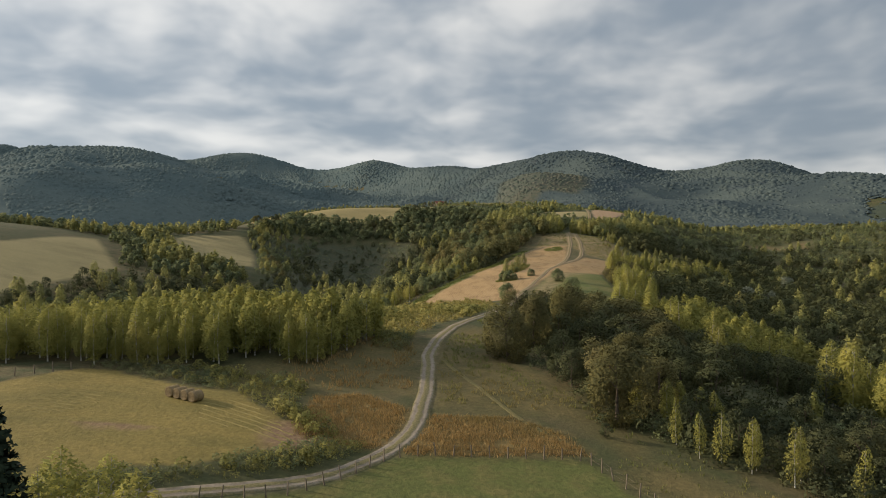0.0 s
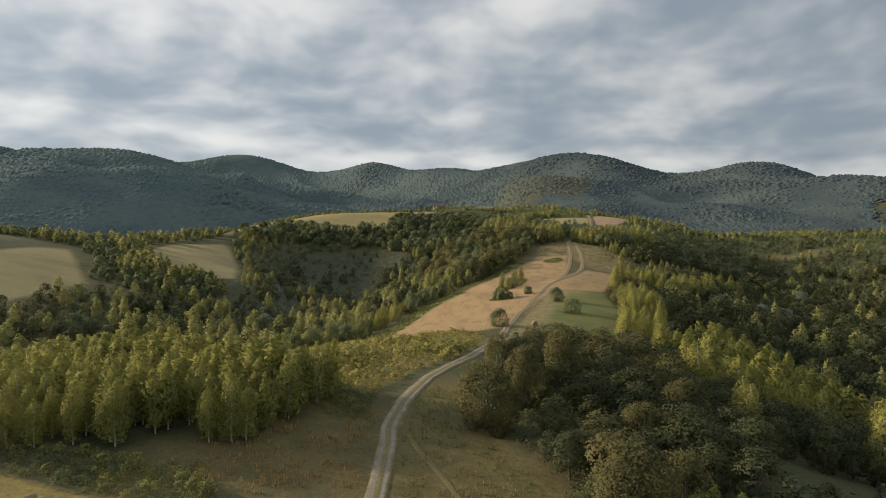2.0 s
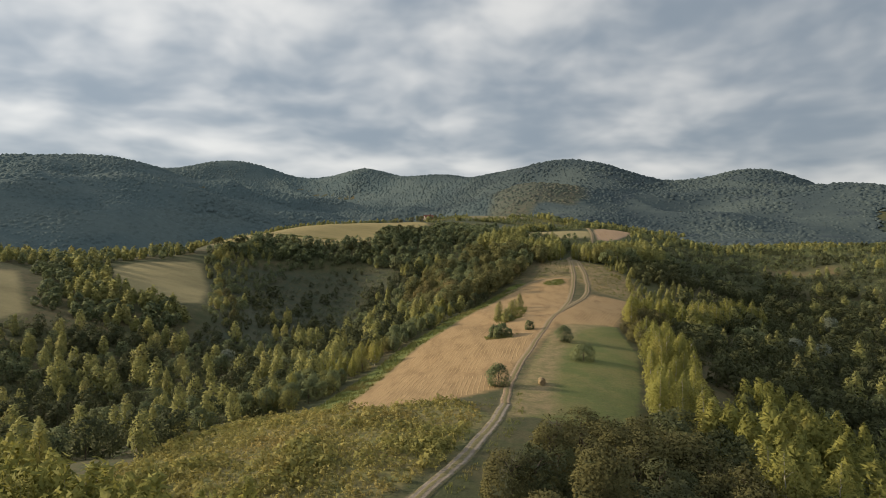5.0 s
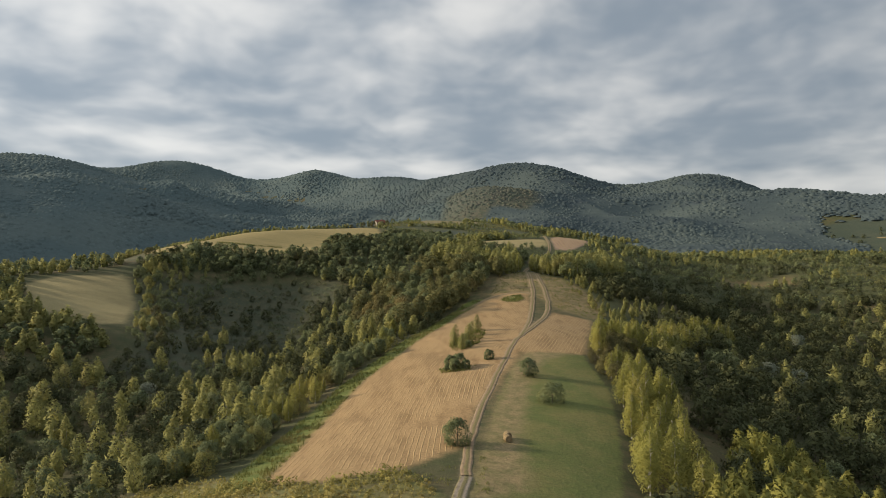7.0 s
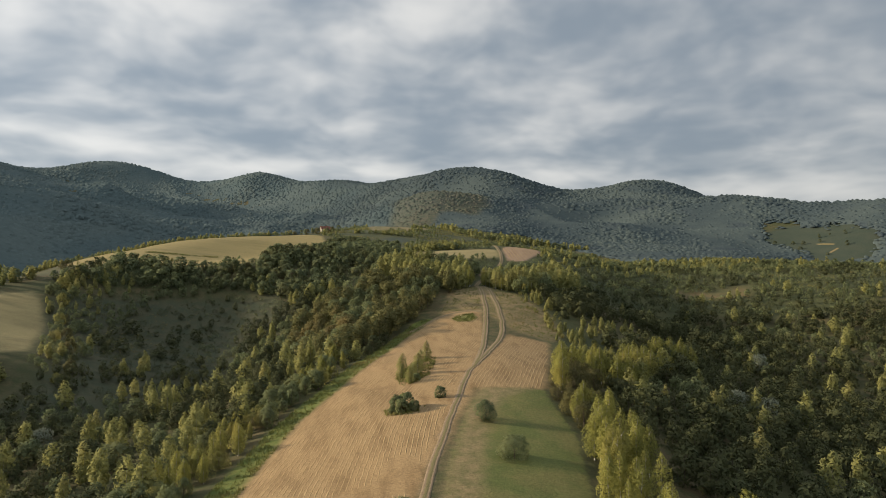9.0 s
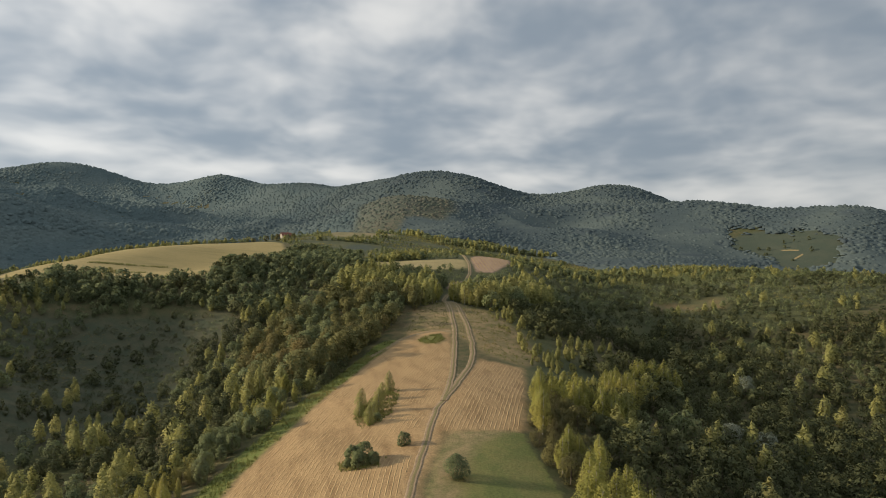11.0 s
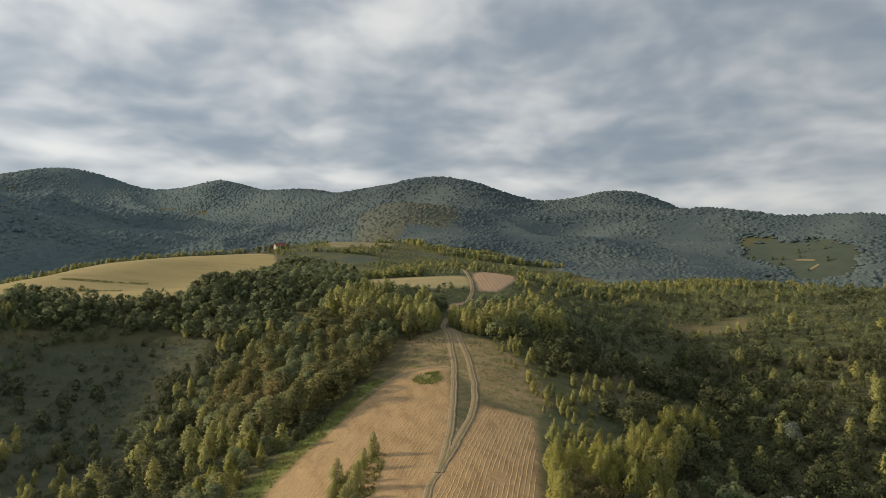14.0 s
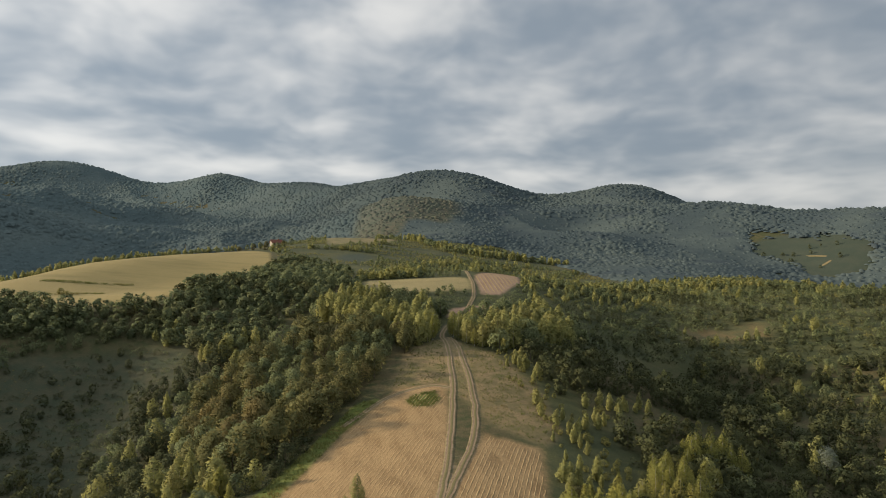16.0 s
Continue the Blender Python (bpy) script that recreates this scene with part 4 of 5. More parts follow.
stands(BELT_E, 4.0, 57, (BIRCHES, DARKS), (0.72, 0.28), ((6.5, 10.5), (3, 6)),
       ("tall sunlit birch in a belt above the east valley", "dark hornbeam in a birch belt"), ("birches of the upper belt", "hornbeams of the upper belt"), 70, "belt_wood", "belt of sunlit birches above a valley")

# the west valley, the ridge and the east valley
spots, r = scatter(VALLEY_W, 5.6, 12)
stuff("valley_wood", (DARKS, YOUNGS, MAPLES), mixed(spots, r, (0.52, 0.24, 0.24), ((2.5, 8), (5, 10.5), (2.5, 7))), 460, 0.064, "mixed wood of dark broadleaf trees and birches in a valley")
spots, r = scatter(VALLEY_W, 4.2, 33, keep=0.8)
stuff("valley_thicket", (THICKETS, SLOES), mixed(spots, r, (0.25, 0.75), ((0.9, 2.2), (0.9, 2.4))), 60, 0.20, "dark thicket filling the gaps of a valley wood", "bushes", stems=False)
spots, r = scatter(BUSHBAND_W, 4.6, 38)
stuff("band_wood", (MAPLES, THICKETS, YOUNGS), mixed(spots, r, (0.45, 0.35, 0.2), ((2.5, 6), (1.2, 2.6), (3.5, 7))), 300, 0.08, "rounded trees and bushes above a rough slope", stems=False)
spots, r = scatter(LOWTREES_W, 5.2, 39, keep=0.9)
stuff("low_wood", (DARKS, SLOES, YOUNGS), mixed(spots, r, (0.4, 0.4, 0.2), ((2.5, 6), (1.2, 2.6), (4, 7))), 360, 0.075, "loose dark trees and bushes at the foot of a slope")
spots, r = scatter(HOLLOW_W, 4.8, 22, keep=0.75)
stuff("hollow_scrub", (SLOES, DARKS, THICKETS), mixed(spots, r, (0.4, 0.25, 0.35), ((1.0, 2.4), (2.0, 6.0), (1.0, 2.4)), 30.0), 260, 0.085, "low dark bushes on a rough shaded slope", "bushes", stems=False)
spots, r = scatter(HOLLOW_W, 2.2, 23, keep=0.6)
stuff("hollow_bracken", (SLOES, FERNS), mixed(spots, r, (0.5, 0.2), ((0.3, 1.0), (0.25, 0.6)), 18.0), 26, 0.30, "low brambles and bracken on a rough shaded slope", "bushes", stems=False)
spots, r = scatter(GULLY_W, 5.4, 34)
stuff("gully_wood", (DARKS, YOUNGS, MAPLES), mixed(spots, r, (0.55, 0.13, 0.32), ((5, 10), (7, 11), (4, 8))), 620, 0.055, "dark leafy trees along a gully")
spots, r = scatter(BROWNWOOD, 5.6, 13)
stuff("turning_wood", (BROWNS, MAPLES), mixed(spots, r, (0.6, 0.4), ((6.5, 11.5), (5, 10))), 800, 0.052, "oak wood with leaves turning brown on a slope")
spots, r = scatter(TOPWOOD, 5.0, 14)
stuff("ridge_wood", (YOUNGS, MAPLES), mixed(spots, r, (0.62, 0.38), ((8.5, 13), (6.5, 10.5))), 560, 0.062, "birch and oak wood on the brow of the ridge")
# both east woods get the shade-darkened leaves, as they lie in shade
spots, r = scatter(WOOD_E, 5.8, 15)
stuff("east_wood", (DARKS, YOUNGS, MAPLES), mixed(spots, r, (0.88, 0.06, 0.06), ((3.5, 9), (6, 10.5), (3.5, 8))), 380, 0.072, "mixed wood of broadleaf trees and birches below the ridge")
spots, r = scatter(WOOD_E, 4.6, 35, keep=0.7)
stuff("east_thicket", (SLOES,), mixed(spots, r, (1,), ((0.9, 2.4),)), 54, 0.21, "dark thicket filling the gaps of a wood", "bushes", stems=False)
spots, r = scatter(VALLEY_E, 6.0, 16)
rows = mixed(spots, r, (0.78, 0.07, 0.15), ((3.5, 8.5), (5.5, 9.5), (2.5, 6)))
stuff("east_valley_wood", (DARKS, YOUNGS, MAPLES), rows, 300, 0.085, "dark broadleaf wood filling a valley", stems=False)
spots, r = scatter(SLOPE_E, 3.2, 27, keep=0.9)
rows = mixed(spots, r, (0.14, 0.40, 0.46), ((0.6, 1.7), (0.8, 2.6), (0.7, 2.4)), 20.0)
rows = rows[inside(GLADE_E, rows[:, 0], rows[:, 1]) + 6 * wavy(rows[:, 0], rows[:, 1], 11, 5) < 0]
stuff("slope_brambles", (LOWS, THICKETS, SLOES), rows, 36, 0.25, "dense low brambles and bushes on a rough hillside", "bushes", stems=False)
spots, r = scatter(SLOPE_E, 7.0, 17, keep=0.8)
rows = mixed(spots, r, (0.42, 0.46, 0.12), ((2.0, 5.5), (1.8, 5.5), (4, 7)), 28.0)
rows = rows[inside(GLADE_E, rows[:, 0], rows[:, 1]) < 0]
stuff("slope_scrub", (DARKS, MAPLES, YOUNGS), rows, 120, 0.13, "scattered bushes on a rough hillside", "bushes", stems=False)
# lighter leaf kinds on these far slopes, in place of haze
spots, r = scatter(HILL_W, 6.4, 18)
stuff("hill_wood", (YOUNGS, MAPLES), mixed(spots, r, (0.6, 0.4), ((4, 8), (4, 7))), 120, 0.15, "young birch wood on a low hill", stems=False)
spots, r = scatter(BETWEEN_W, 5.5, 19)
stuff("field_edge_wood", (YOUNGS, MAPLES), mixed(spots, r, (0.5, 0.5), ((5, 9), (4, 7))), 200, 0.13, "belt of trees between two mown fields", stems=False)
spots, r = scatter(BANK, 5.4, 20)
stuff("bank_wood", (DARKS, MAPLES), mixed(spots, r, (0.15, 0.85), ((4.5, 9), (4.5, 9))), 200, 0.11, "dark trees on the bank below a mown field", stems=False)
spots, r = scatter(TERRACES, 4.3, 21)
spots = spots[(wavy(spots[:, 0] * 0.35, spots[:, 1] + 0.2 * spots[:, 0], 14, 24) > -0.12) | (inside(PLANTATION, spots[:, 0], spots[:, 1]) > 0)]
spots = spots[(inside([(18, 642), (51, 667), (45, 611), (28, 598)], spots[:, 0], spots[:, 1]) < 0) & (inside([(10, 1010), (89, 903), (90, 822), (15, 725)], spots[:, 0], spots[:, 1]) < 0)]
stuff("terrace_scrub", (LOWS, MAPLES, YOUNGS), mixed(spots, r, (0.62, 0.33, 0.05), ((0.7, 1.9), (1.6, 4.5), (4, 7)), 22.0), 36, 0.24, "rows of bushes and young birches on old terraces", "bushes", stems=False)

spots, r = scatter(SADDLE, 3.6, 25)
stuff("saddle_scrub", (THICKETS, MAPLES, YOUNGS), mixed(spots, r, (0.6, 0.25, 0.15), ((0.7, 1.9), (2, 5), (3, 6.5))), 80, 0.17, "green bushes and young trees round small stubble fields", "bushes", stems=False)
spots, r = scatter(CRESTROW, 5.5, 26)
stuff("crest_row", (YOUNGS, MAPLES), mixed(spots, r, (0.55, 0.45), ((6, 10), (5, 9))), 90, 0.16, "row of tall birches along a crest", stems=False)
spots, r = scatter(OPENSLOPE_E, 3.6, 46, keep=0.75)
stuff("slope_bushes", (YOUNGS, BUSHES), mixed(spots, r, (0.4, 0.6), ((2.5, 5.5), (0.9, 2.4))), 380, 0.085, "small birches and bushes scattered on a grassy slope", "bushes")
spots, r = scatter(RIDGE_E, 6.4, 47)
stuff("far_ridge_wood", (YOUNGS, MAPLES), mixed(spots, r, (0.45, 0.55), ((5, 9), (4, 7))), 70, 0.18, "line of birches along a far ridge", stems=False)

FIELDCREST = [(-58, 684), (-95, 648), (-130, 594), (-157, 557), (-180, 508), (-182, 450), (-196, 450), (-196, 512), (-172, 568), (-142, 608), (-108, 664), (-62, 700)]
spots, r = scatter(FIELDCREST, 4.6, 48)
stuff("crest_trees", (YOUNGS, MAPLES), mixed(spots, r, (0.6, 0.4), ((3, 6.5), (2.5, 5))), 120, 0.15, "line of small trees behind the crest of a field", stems=False)
for x, y, h, k in ((12.6, 13.0, 9.6, 1), (2.4, 36.0, 9.2, 0), (7.0, 45, 8.8, 2), (13.5, 53, 10.0, 4), (27, 44, 8.0, 1), (5.5, 56, 8.2, 0), (18, 31, 7.0, 3)):
    stand(OAKS, k, x, y, h, x * 2.1, "large round broadleaf tree with dense dark foliage", "tree", "large trees by the road", 8000, 0.023, 1.0)
for x, y, h in ((9.6, 24.5, 5.4), (10.6, 26.5, 4.6), (8.2, 28.0, 3.6), (10.3, 8.2, 1.8), (11.5, 19.5, 3.4)):
    stand(DARKS, int(y) % FORMS, x, y, h, x, "bushy young hornbeam at the edge of dark trees", "bush", "young hornbeams by the road", 2200, 0.0305, 1.1)
for x, y, h in ((18.1, 4.2, 4.6), (19.6, 2.8, 5.2), (21.6, 1.0, 5.3), (22.3, 1.8, 4.6), (24.0, -1.6, 5.6), (25.0, -0.6, 5.0), (27.5, -5.5, 5.4), (17.0, 7.5, 4.8)):
    stand(BIRCHES, int(h * 7) % FORMS, x, y, h, x, "thin yellowing birch at the foot of a meadow", "tree", "thin birches below the meadow", 900, 0.027, 0.78)
for x, y, h in ((148, 258, 8.5), (113, 200, 8.5), (108, 206, 7.5), (152, 264, 7.0), (-74, 203, 7.0)):
    stand(PALES, int(y) % FORMS, x, y, h, x, "whitebeam with silvery pale leaves among dark trees", "tree", "pale trees in the valleys", 2200, 0.034)

for i in range(17):
    f = i / 16
    x, y = -143 + 50 * f + 3.0 * math.sin(i * 2.3), 366 - 112 * f + 2.5 * math.cos(i * 1.7)
    stand((OAKS, BUSHES, DARKS)[i % 3], i % FORMS, x + 4, y, 3.5 + 2.6 * (math.sin(i * 5.1) ** 2), i * 1.9, "leafy tree in a row beside a mown field", "tree", "trees beside the far mown field", 1400, 0.045)

for i, (x, y, h) in enumerate(((53.4, 335, 8.5), (51, 331.5, 7.5), (54.8, 341, 10), (64.8, 331, 7.5), (66.5, 326, 6.5), (63.4, 338, 9), (62.6, 345, 10), (55.6, 349, 10.5), (63.5, 353, 10), (55, 356, 9.5), (67.5, 336, 8.5))):
    stand((BIRCHES, YOUNGS)[i % 2], i % FORMS, x, y, h, x, "tall birch beside the end of a dirt track", "tree", "birches at the track's end", 1500, 0.027, 1.1)

# low growth: bracken on the knoll, brambles round the hay meadow
spots, r = scatter(SCRUBTOP, 1.45, 50, clear=0.5, road=2.4)
stuff("bracken", (FERNS, LOWS), mixed(spots, r, (0.8, 0.2), ((0.4, 1.1), (0.6, 1.7)), 7.0), 64, 0.25, "waist-high bracken and brush on a knoll", "bushes", stems=False)
BRAMBLES = ([(-49, 21.5), (-37, 17.5), (-29, 15), (-25, 11.5), (-20, 5.5), (-15, 1.8), (-13, 2.4), (-17, 7), (-22, 12.5), (-22, 17), (-25, 23), (-30, 22), (-33, 24), (-40, 23.5), (-47, 24)],
            [(-12.8, 3.2), (-15.4, 0.4), (-18.4, -2.3), (-22.5, -4.4), (-27, -6.2), (-36, -9), (-36, -6), (-28, -4.4), (-22.8, -0.6), (-19, 2.2), (-15, 4.6)],
            [(-17, 38), (-12.5, 36), (-12, 42), (-11.5, 50), (-9.5, 58), (-14, 62), (-18, 56), (-18, 46)])
for i, poly in enumerate(BRAMBLES):
    spots, r = scatter(poly, 0.95, 51 + i, clear=-0.6, road=1.7)
    stuff("bramble_thicket", (LOWS, BUSHES, THICKETS), mixed(spots, r, (0.45, 0.15, 0.4), ((0.4, 1.0), (0.8, 1.7), (0.5, 1.2)), 5.0), 130, 0.12, "tangled green bramble thicket along a field edge", "bushes", stems=False)

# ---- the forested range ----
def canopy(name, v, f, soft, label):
    """A sheet of forest, with its turned leaves and its west paled as by haze."""
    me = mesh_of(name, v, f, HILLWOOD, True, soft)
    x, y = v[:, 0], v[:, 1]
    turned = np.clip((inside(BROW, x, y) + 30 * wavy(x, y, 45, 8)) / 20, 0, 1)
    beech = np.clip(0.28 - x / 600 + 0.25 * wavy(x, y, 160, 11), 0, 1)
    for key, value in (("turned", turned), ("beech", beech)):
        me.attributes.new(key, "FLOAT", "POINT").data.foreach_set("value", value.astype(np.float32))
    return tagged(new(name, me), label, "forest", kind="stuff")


def wooded(x, y):
    """How fully the far forest covers a place, 0 to 1."""
    R = np.hypot(x - 5, y - 20)
    fade = np.where((R > 900) | (x > 130) | (x < -60), 1.0, 0.0)
    fade = np.minimum(fade, np.clip((-inside(HILLFIELD, x, y) - 10) / 30, 0, 1))
    fade = np.minimum(fade, np.clip((12 + 50 * wavy(x, y, 46, 9) + 26 * wavy(x, y, 17, 10) - inside(CLEARING, x, y)) / 20, 0, 1))
    for poly in (TERRACES, SLOPE_E, BANK, RIDGE_E):
        fade = np.minimum(fade, np.clip((-inside(poly, x, y) - 2) / 30, 0, 1))
    return fade


def hill_forest():
    """The canopy of the far woods: one sheet of uneven crowns that comes down to the ground at its edges."""
    r = np.random.default_rng(30)
    bearing = np.radians(np.arange(-40, 48, 0.36))
    reach = [560.0]
    while reach[-1] < 2650:
        reach.append(reach[-1] * 1.0065 + 1.5)
    reach = np.array(reach)
    A, R = np.meshgrid(bearing, reach)
    A = A + r.uniform(-0.4, 0.4, A.shape) * 0.006
    R = R + r.uniform(-0.4, 0.4, R.shape) * np.gradient(reach)[:, None]
    x, y = 5 + R * np.sin(A), 20 + R * np.cos(A)
    z = land(x, y)
    fade = wooded(x, y)
    ok = fade > 0
    edge = ok.copy()
    edge[1:-1, 1:-1] &= ok[:-2, 1:-1] & ok[2:, 1:-1] & ok[1:-1, :-2] & ok[1:-1, 2:]
    tall = np.where(edge, fade**0.7 * (3.3 + 0.4 * wavy(x, y, 25, 6)) - 0.3, -0.6)
    f = grid_faces(*x.shape)
    f = f[ok.ravel()[f].all(1)]
    sheet = (np.stack([x, y, z + tall], -1).reshape(-1, 3), np.concatenate([f[:, ::-1][:, [0, 1, 2]], f[:, ::-1][:, [0, 2, 3]]]))
    return canopy("hill_forest", *sheet, None, "dense dark green forest covering the mountain range")


def hill_crowns(name, near, far, spacing, sides, seed):
    """Single crowns of the far woods, uneven domes, on the slopes that fall to the south and on the crests."""
    r = np.random.default_rng(seed)
    x, y = np.meshgrid(np.arange(-1750, 1700, spacing), np.arange(380, 2650, spacing * 0.87))
    x = x + spacing * 0.5 * (np.arange(len(x)) % 2)[:, None]
    x, y = (v.ravel() + r.uniform(-0.7, 0.7, v.size) * spacing for v in (x, y))
    R, A = np.hypot(x - 5, y - 20), np.degrees(np.arctan2(x - 5, y - 20))
    ok = (R > near) & (R <= far) & (A > -38) & (A < 46)
    x, y = x[ok], y[ok]
    fade = wooded(x, y)
    falls = (land(x, y + 12) - land(x, y - 12)) / 24
    ok = (fade > 0.25) & (falls > -0.12)
    x, y, fade = x[ok], y[ok], fade[ok]
    n = len(x)
    z = land(x, y) + fade**0.7 * 1.6 - 0.6
    grow = 0.8 + 0.3 * wavy(x, y, 60, 12) + r.uniform(-0.2, 0.35, n)
    wide, high = spacing * 0.54 * grow * r.uniform(0.75, 1.35, n), spacing * 0.54 * grow * r.uniform(0.75, 1.3, n) * (0.4 + 0.6 * fade)
    turn = r.uniform(0, 6.28, n)[:, None] + np.arange(sides) * 2 * np.pi / sides
    rings, softs = [], []
    for share, level in ((1.0, 0.0), (0.78, 0.62)):
        k = wide[:, None] * share * r.uniform(0.8, 1.2, (n, sides))
        rings.append(np.stack([x[:, None] + np.cos(turn) * k, y[:, None] + np.sin(turn) * k, np.repeat((z + high * level)[:, None], sides, 1)], -1))
        softs.append(np.stack([np.cos(turn), np.sin(turn), np.full(turn.shape, 1.1 + level)], -1))
        turn = turn + np.pi / sides
    tip = np.stack([x + r.normal(0, 0.12, n) * wide, y + r.normal(0, 0.12, n) * wide, z + high], -1)[:, None]
    v = np.concatenate([*rings, tip], 1)
    soft = np.concatenate([*softs, np.tile((0.0, -0.1, 1.0), (n, 1, 1))], 1)
    soft /= np.linalg.norm(soft, axis=-1)[..., None]
    j = np.arange(sides)
    i = (j + 1) % sides
    one = np.concatenate([np.stack([j, i, sides + j], 1), np.stack([i, sides + i, sides + j], 1), np.stack([sides + j, sides + i, np.full(sides, 2 * sides)], 1)])
    f = (one[None] + (np.arange(n) * (2 * sides + 1))[:, None, None]).reshape(-1, 3)
    return canopy(name, v.reshape(-1, 3), f, soft.reshape(-1, 3), "single leafy crowns of the mountain forest")


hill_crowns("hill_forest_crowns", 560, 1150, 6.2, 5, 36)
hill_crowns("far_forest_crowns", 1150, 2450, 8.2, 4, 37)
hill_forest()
spots, r = scatter(CLEARING, 15, 28, keep=0.35)
stuff("clearing_trees", (DARKS,), mixed(spots, r, (1,), ((4, 8),)), 80, 0.16, "scattered trees on a far hillside clearing", stems=False)

# ---- lone bushes and trees on the strip ----
HAZEL = "round green hazel bush standing alone on mown grass"
for x, y, h in ((8, 118, 4.4), (29, 144, 4.5), (28, 165, 4.3)):
    stand(HAZELS, int(x) % FORMS, x, y, h, x * 0.7, HAZEL, "bush", "lone bushes on the strip", 4600, 0.036, 1.15)
for x, y, h in ((14, 213, 7.0), (15.2, 200, 6.2), (17.8, 208, 7.8), (22, 225, 7.2), (16.2, 204, 5.4), (19.5, 218, 6.0), (13.4, 207, 5.0)):
    stand(YOUNGS, int(y) % FORMS, x, y, h * 0.78, x * 1.3, "young birch in a clump spared in the stubble", "tree", "birch clump in the stubble", 2200, 0.027, 1.2)
for x, y, h in ((9.6, 177, 2.0), (11.6, 176, 3.2), (14.2, 176.5, 2.6), (12.6, 179, 4.0), (10.6, 178.5, 3.6), (21, 184, 2.8), (17, 201, 2.2)):
    stand(HAZELS, int(y) % FORMS, x, y, h, x * 1.1, "small green shrub spared in the stubble", "bush", "shrubs in the stubble", 1600, 0.075, 0.9)
stand(OAKS, 1, -140, 378, 9.5, 0.4, "tall broadleaf tree alone at the field's end", "tree", "lone field trees", 2300, 0.040)
for x, y, h in ((-66, 398, 6.0), (-57, 402, 5.0), (-49, 407, 5.5)):
    stand(OAKS, int(y) % FORMS, x, y, h, x, "dark round tree at the foot of a mown field", "tree", "lone field trees", 2300, 0.040)
for x, y, h in ((-114, 456, 3.2), (-110.5, 454, 2.2)):
    stand(BUSHES, int(y) % FORMS, x, y, h, x, "dark bush in the middle of a mown field", "bush", "bushes on the hill field", 900, 0.08)
stand(SPRUCES, 0, -29.5, -23.5, 14.0, 0.3, "tall dark spruce beside the hay meadow", "tree", "", 9000, 0.021, 1.25)
for x, y, h in ((-24, -18, 6.8), (-22.4, -19.5, 6.2), (-27, -15.5, 6.4), (-30.5, -15, 6.6), (-29, -19.5, 7.6), (-26, -19, 6.4), (-20.5, -18, 4.0), (-33, -17, 6.0)):
    stand(BIRCHES, int(-y) % FORMS, x, y, h, x, "feathery young willow beside the pasture", "tree", "willows by the pasture", 1900, 0.024, 1.5)

# ---- straw, hay and dry grass ----
def straw(name, light, dark, scale):
    m, n = material(name)
    where = n.add("ShaderNodeNewGeometry")
    f, s = n.noise(where.outputs["Position"], scale, 4.0), n.noise(where.outputs["Position"], scale * 9, 4.0, 0.7)
    c = n.mix(n.step(n.math("ADD", n.math("MULTIPLY", f, 0.6), n.math("MULTIPLY", s, 0.5)), 0.35, 0.72), light, dark)
    c = n.mix(n.math("MULTIPLY", where.outputs["Random Per Island"], 0.35), c, dark)
    finish(n, c, 0.95, s, 0.04)
    return m


STRAW = straw("cut_straw", (0.470, 0.335, 0.170), (0.330, 0.222, 0.104), 0.5)
HAY = straw("cut_hay", (0.300, 0.235, 0.090), (0.200, 0.160, 0.055), 0.5)
BALE = straw("baled_hay", (0.360, 0.270, 0.150), (0.200, 0.145, 0.080), 3.0)


def ridges(lines, mat, name, label, wide, high):
    """Low windrows along lines in the plan: each a ragged little bank."""
    pieces = []
    r = np.random.default_rng(5)
    for q, right in lines:
        n = len(q)
        w = wide * (0.75 + 0.5 * r.uniform(size=n))
        side = 0.09 * wavy(q[:, 0], q[:, 1], 9.0, 21) + 0.07 * wavy(q[:, 0], q[:, 1], 2.0, 22) + r.normal(0, 0.03, n)
        mid = q + right * side[:, None]
        rows = []
        for off, up in ((-0.5, -0.05), (0.0, 1.0), (0.5, -0.05)):
            p = mid + right * (w * off)[:, None]
            rows.append(np.c_[p, land(p[:, 0], p[:, 1]) + (high * (0.5 + r.uniform(size=n)) if up > 0 else -0.02)])
        v = np.stack(rows, 1).reshape(-1, 3)
        pieces.append((v, grid_faces(n, 3)))
    ob = new(name, mesh_of(name, *joined(pieces), mat))
    return tagged(ob, label, "straw", kind="stuff")


def rows_in(poly, base, offsets, step, margin, gaps=0.0, seed=1):
    """Lines beside a base line, cut to an outline, with gaps."""
    r = np.random.default_rng(seed)
    q0, right = along(base, step)
    out = []
    for d in offsets:
        q = q0 + right * d
        ok = inside(poly, q[:, 0], q[:, 1]) > margin
        ok &= beside(ROAD, q[:, 0], q[:, 1]) > 1.9
        ok &= beside(TRACK_A, q[:, 0], q[:, 1]) > 2.0
        ok &= beside(TRACK_B, q[:, 0], q[:, 1]) > 2.0
        ok &= wavy(q[:, 0], q[:, 1], 9, 31) > -1 + gaps * 2
        cut = np.flatnonzero(np.diff(np.r_[False, ok, False].astype(int)))
        for a, b in zip(cut[::2], cut[1::2]):
            if b - a > 4:
                out.append((q[a:b], right[a:b]))
    return out


EDGE = [(-22, 100), (-20, 125), (-18.5, 142), (-15.5, 164), (-10.5, 188), (-1.5, 211), (9.5, 241), (20.5, 268), (33, 291)]
ridges(rows_in(STUBBLE, EDGE, np.arange(0.9, 56, 0.95), 1.0, 0.4, 0.18), STRAW, "straw_windrows", "parallel rows of cut straw on a stubble field", 0.32, 0.042)
HAYLINE = [(-66, 6), (-50, 12), (-36, 9), (-24, 3), (-16, -2)]
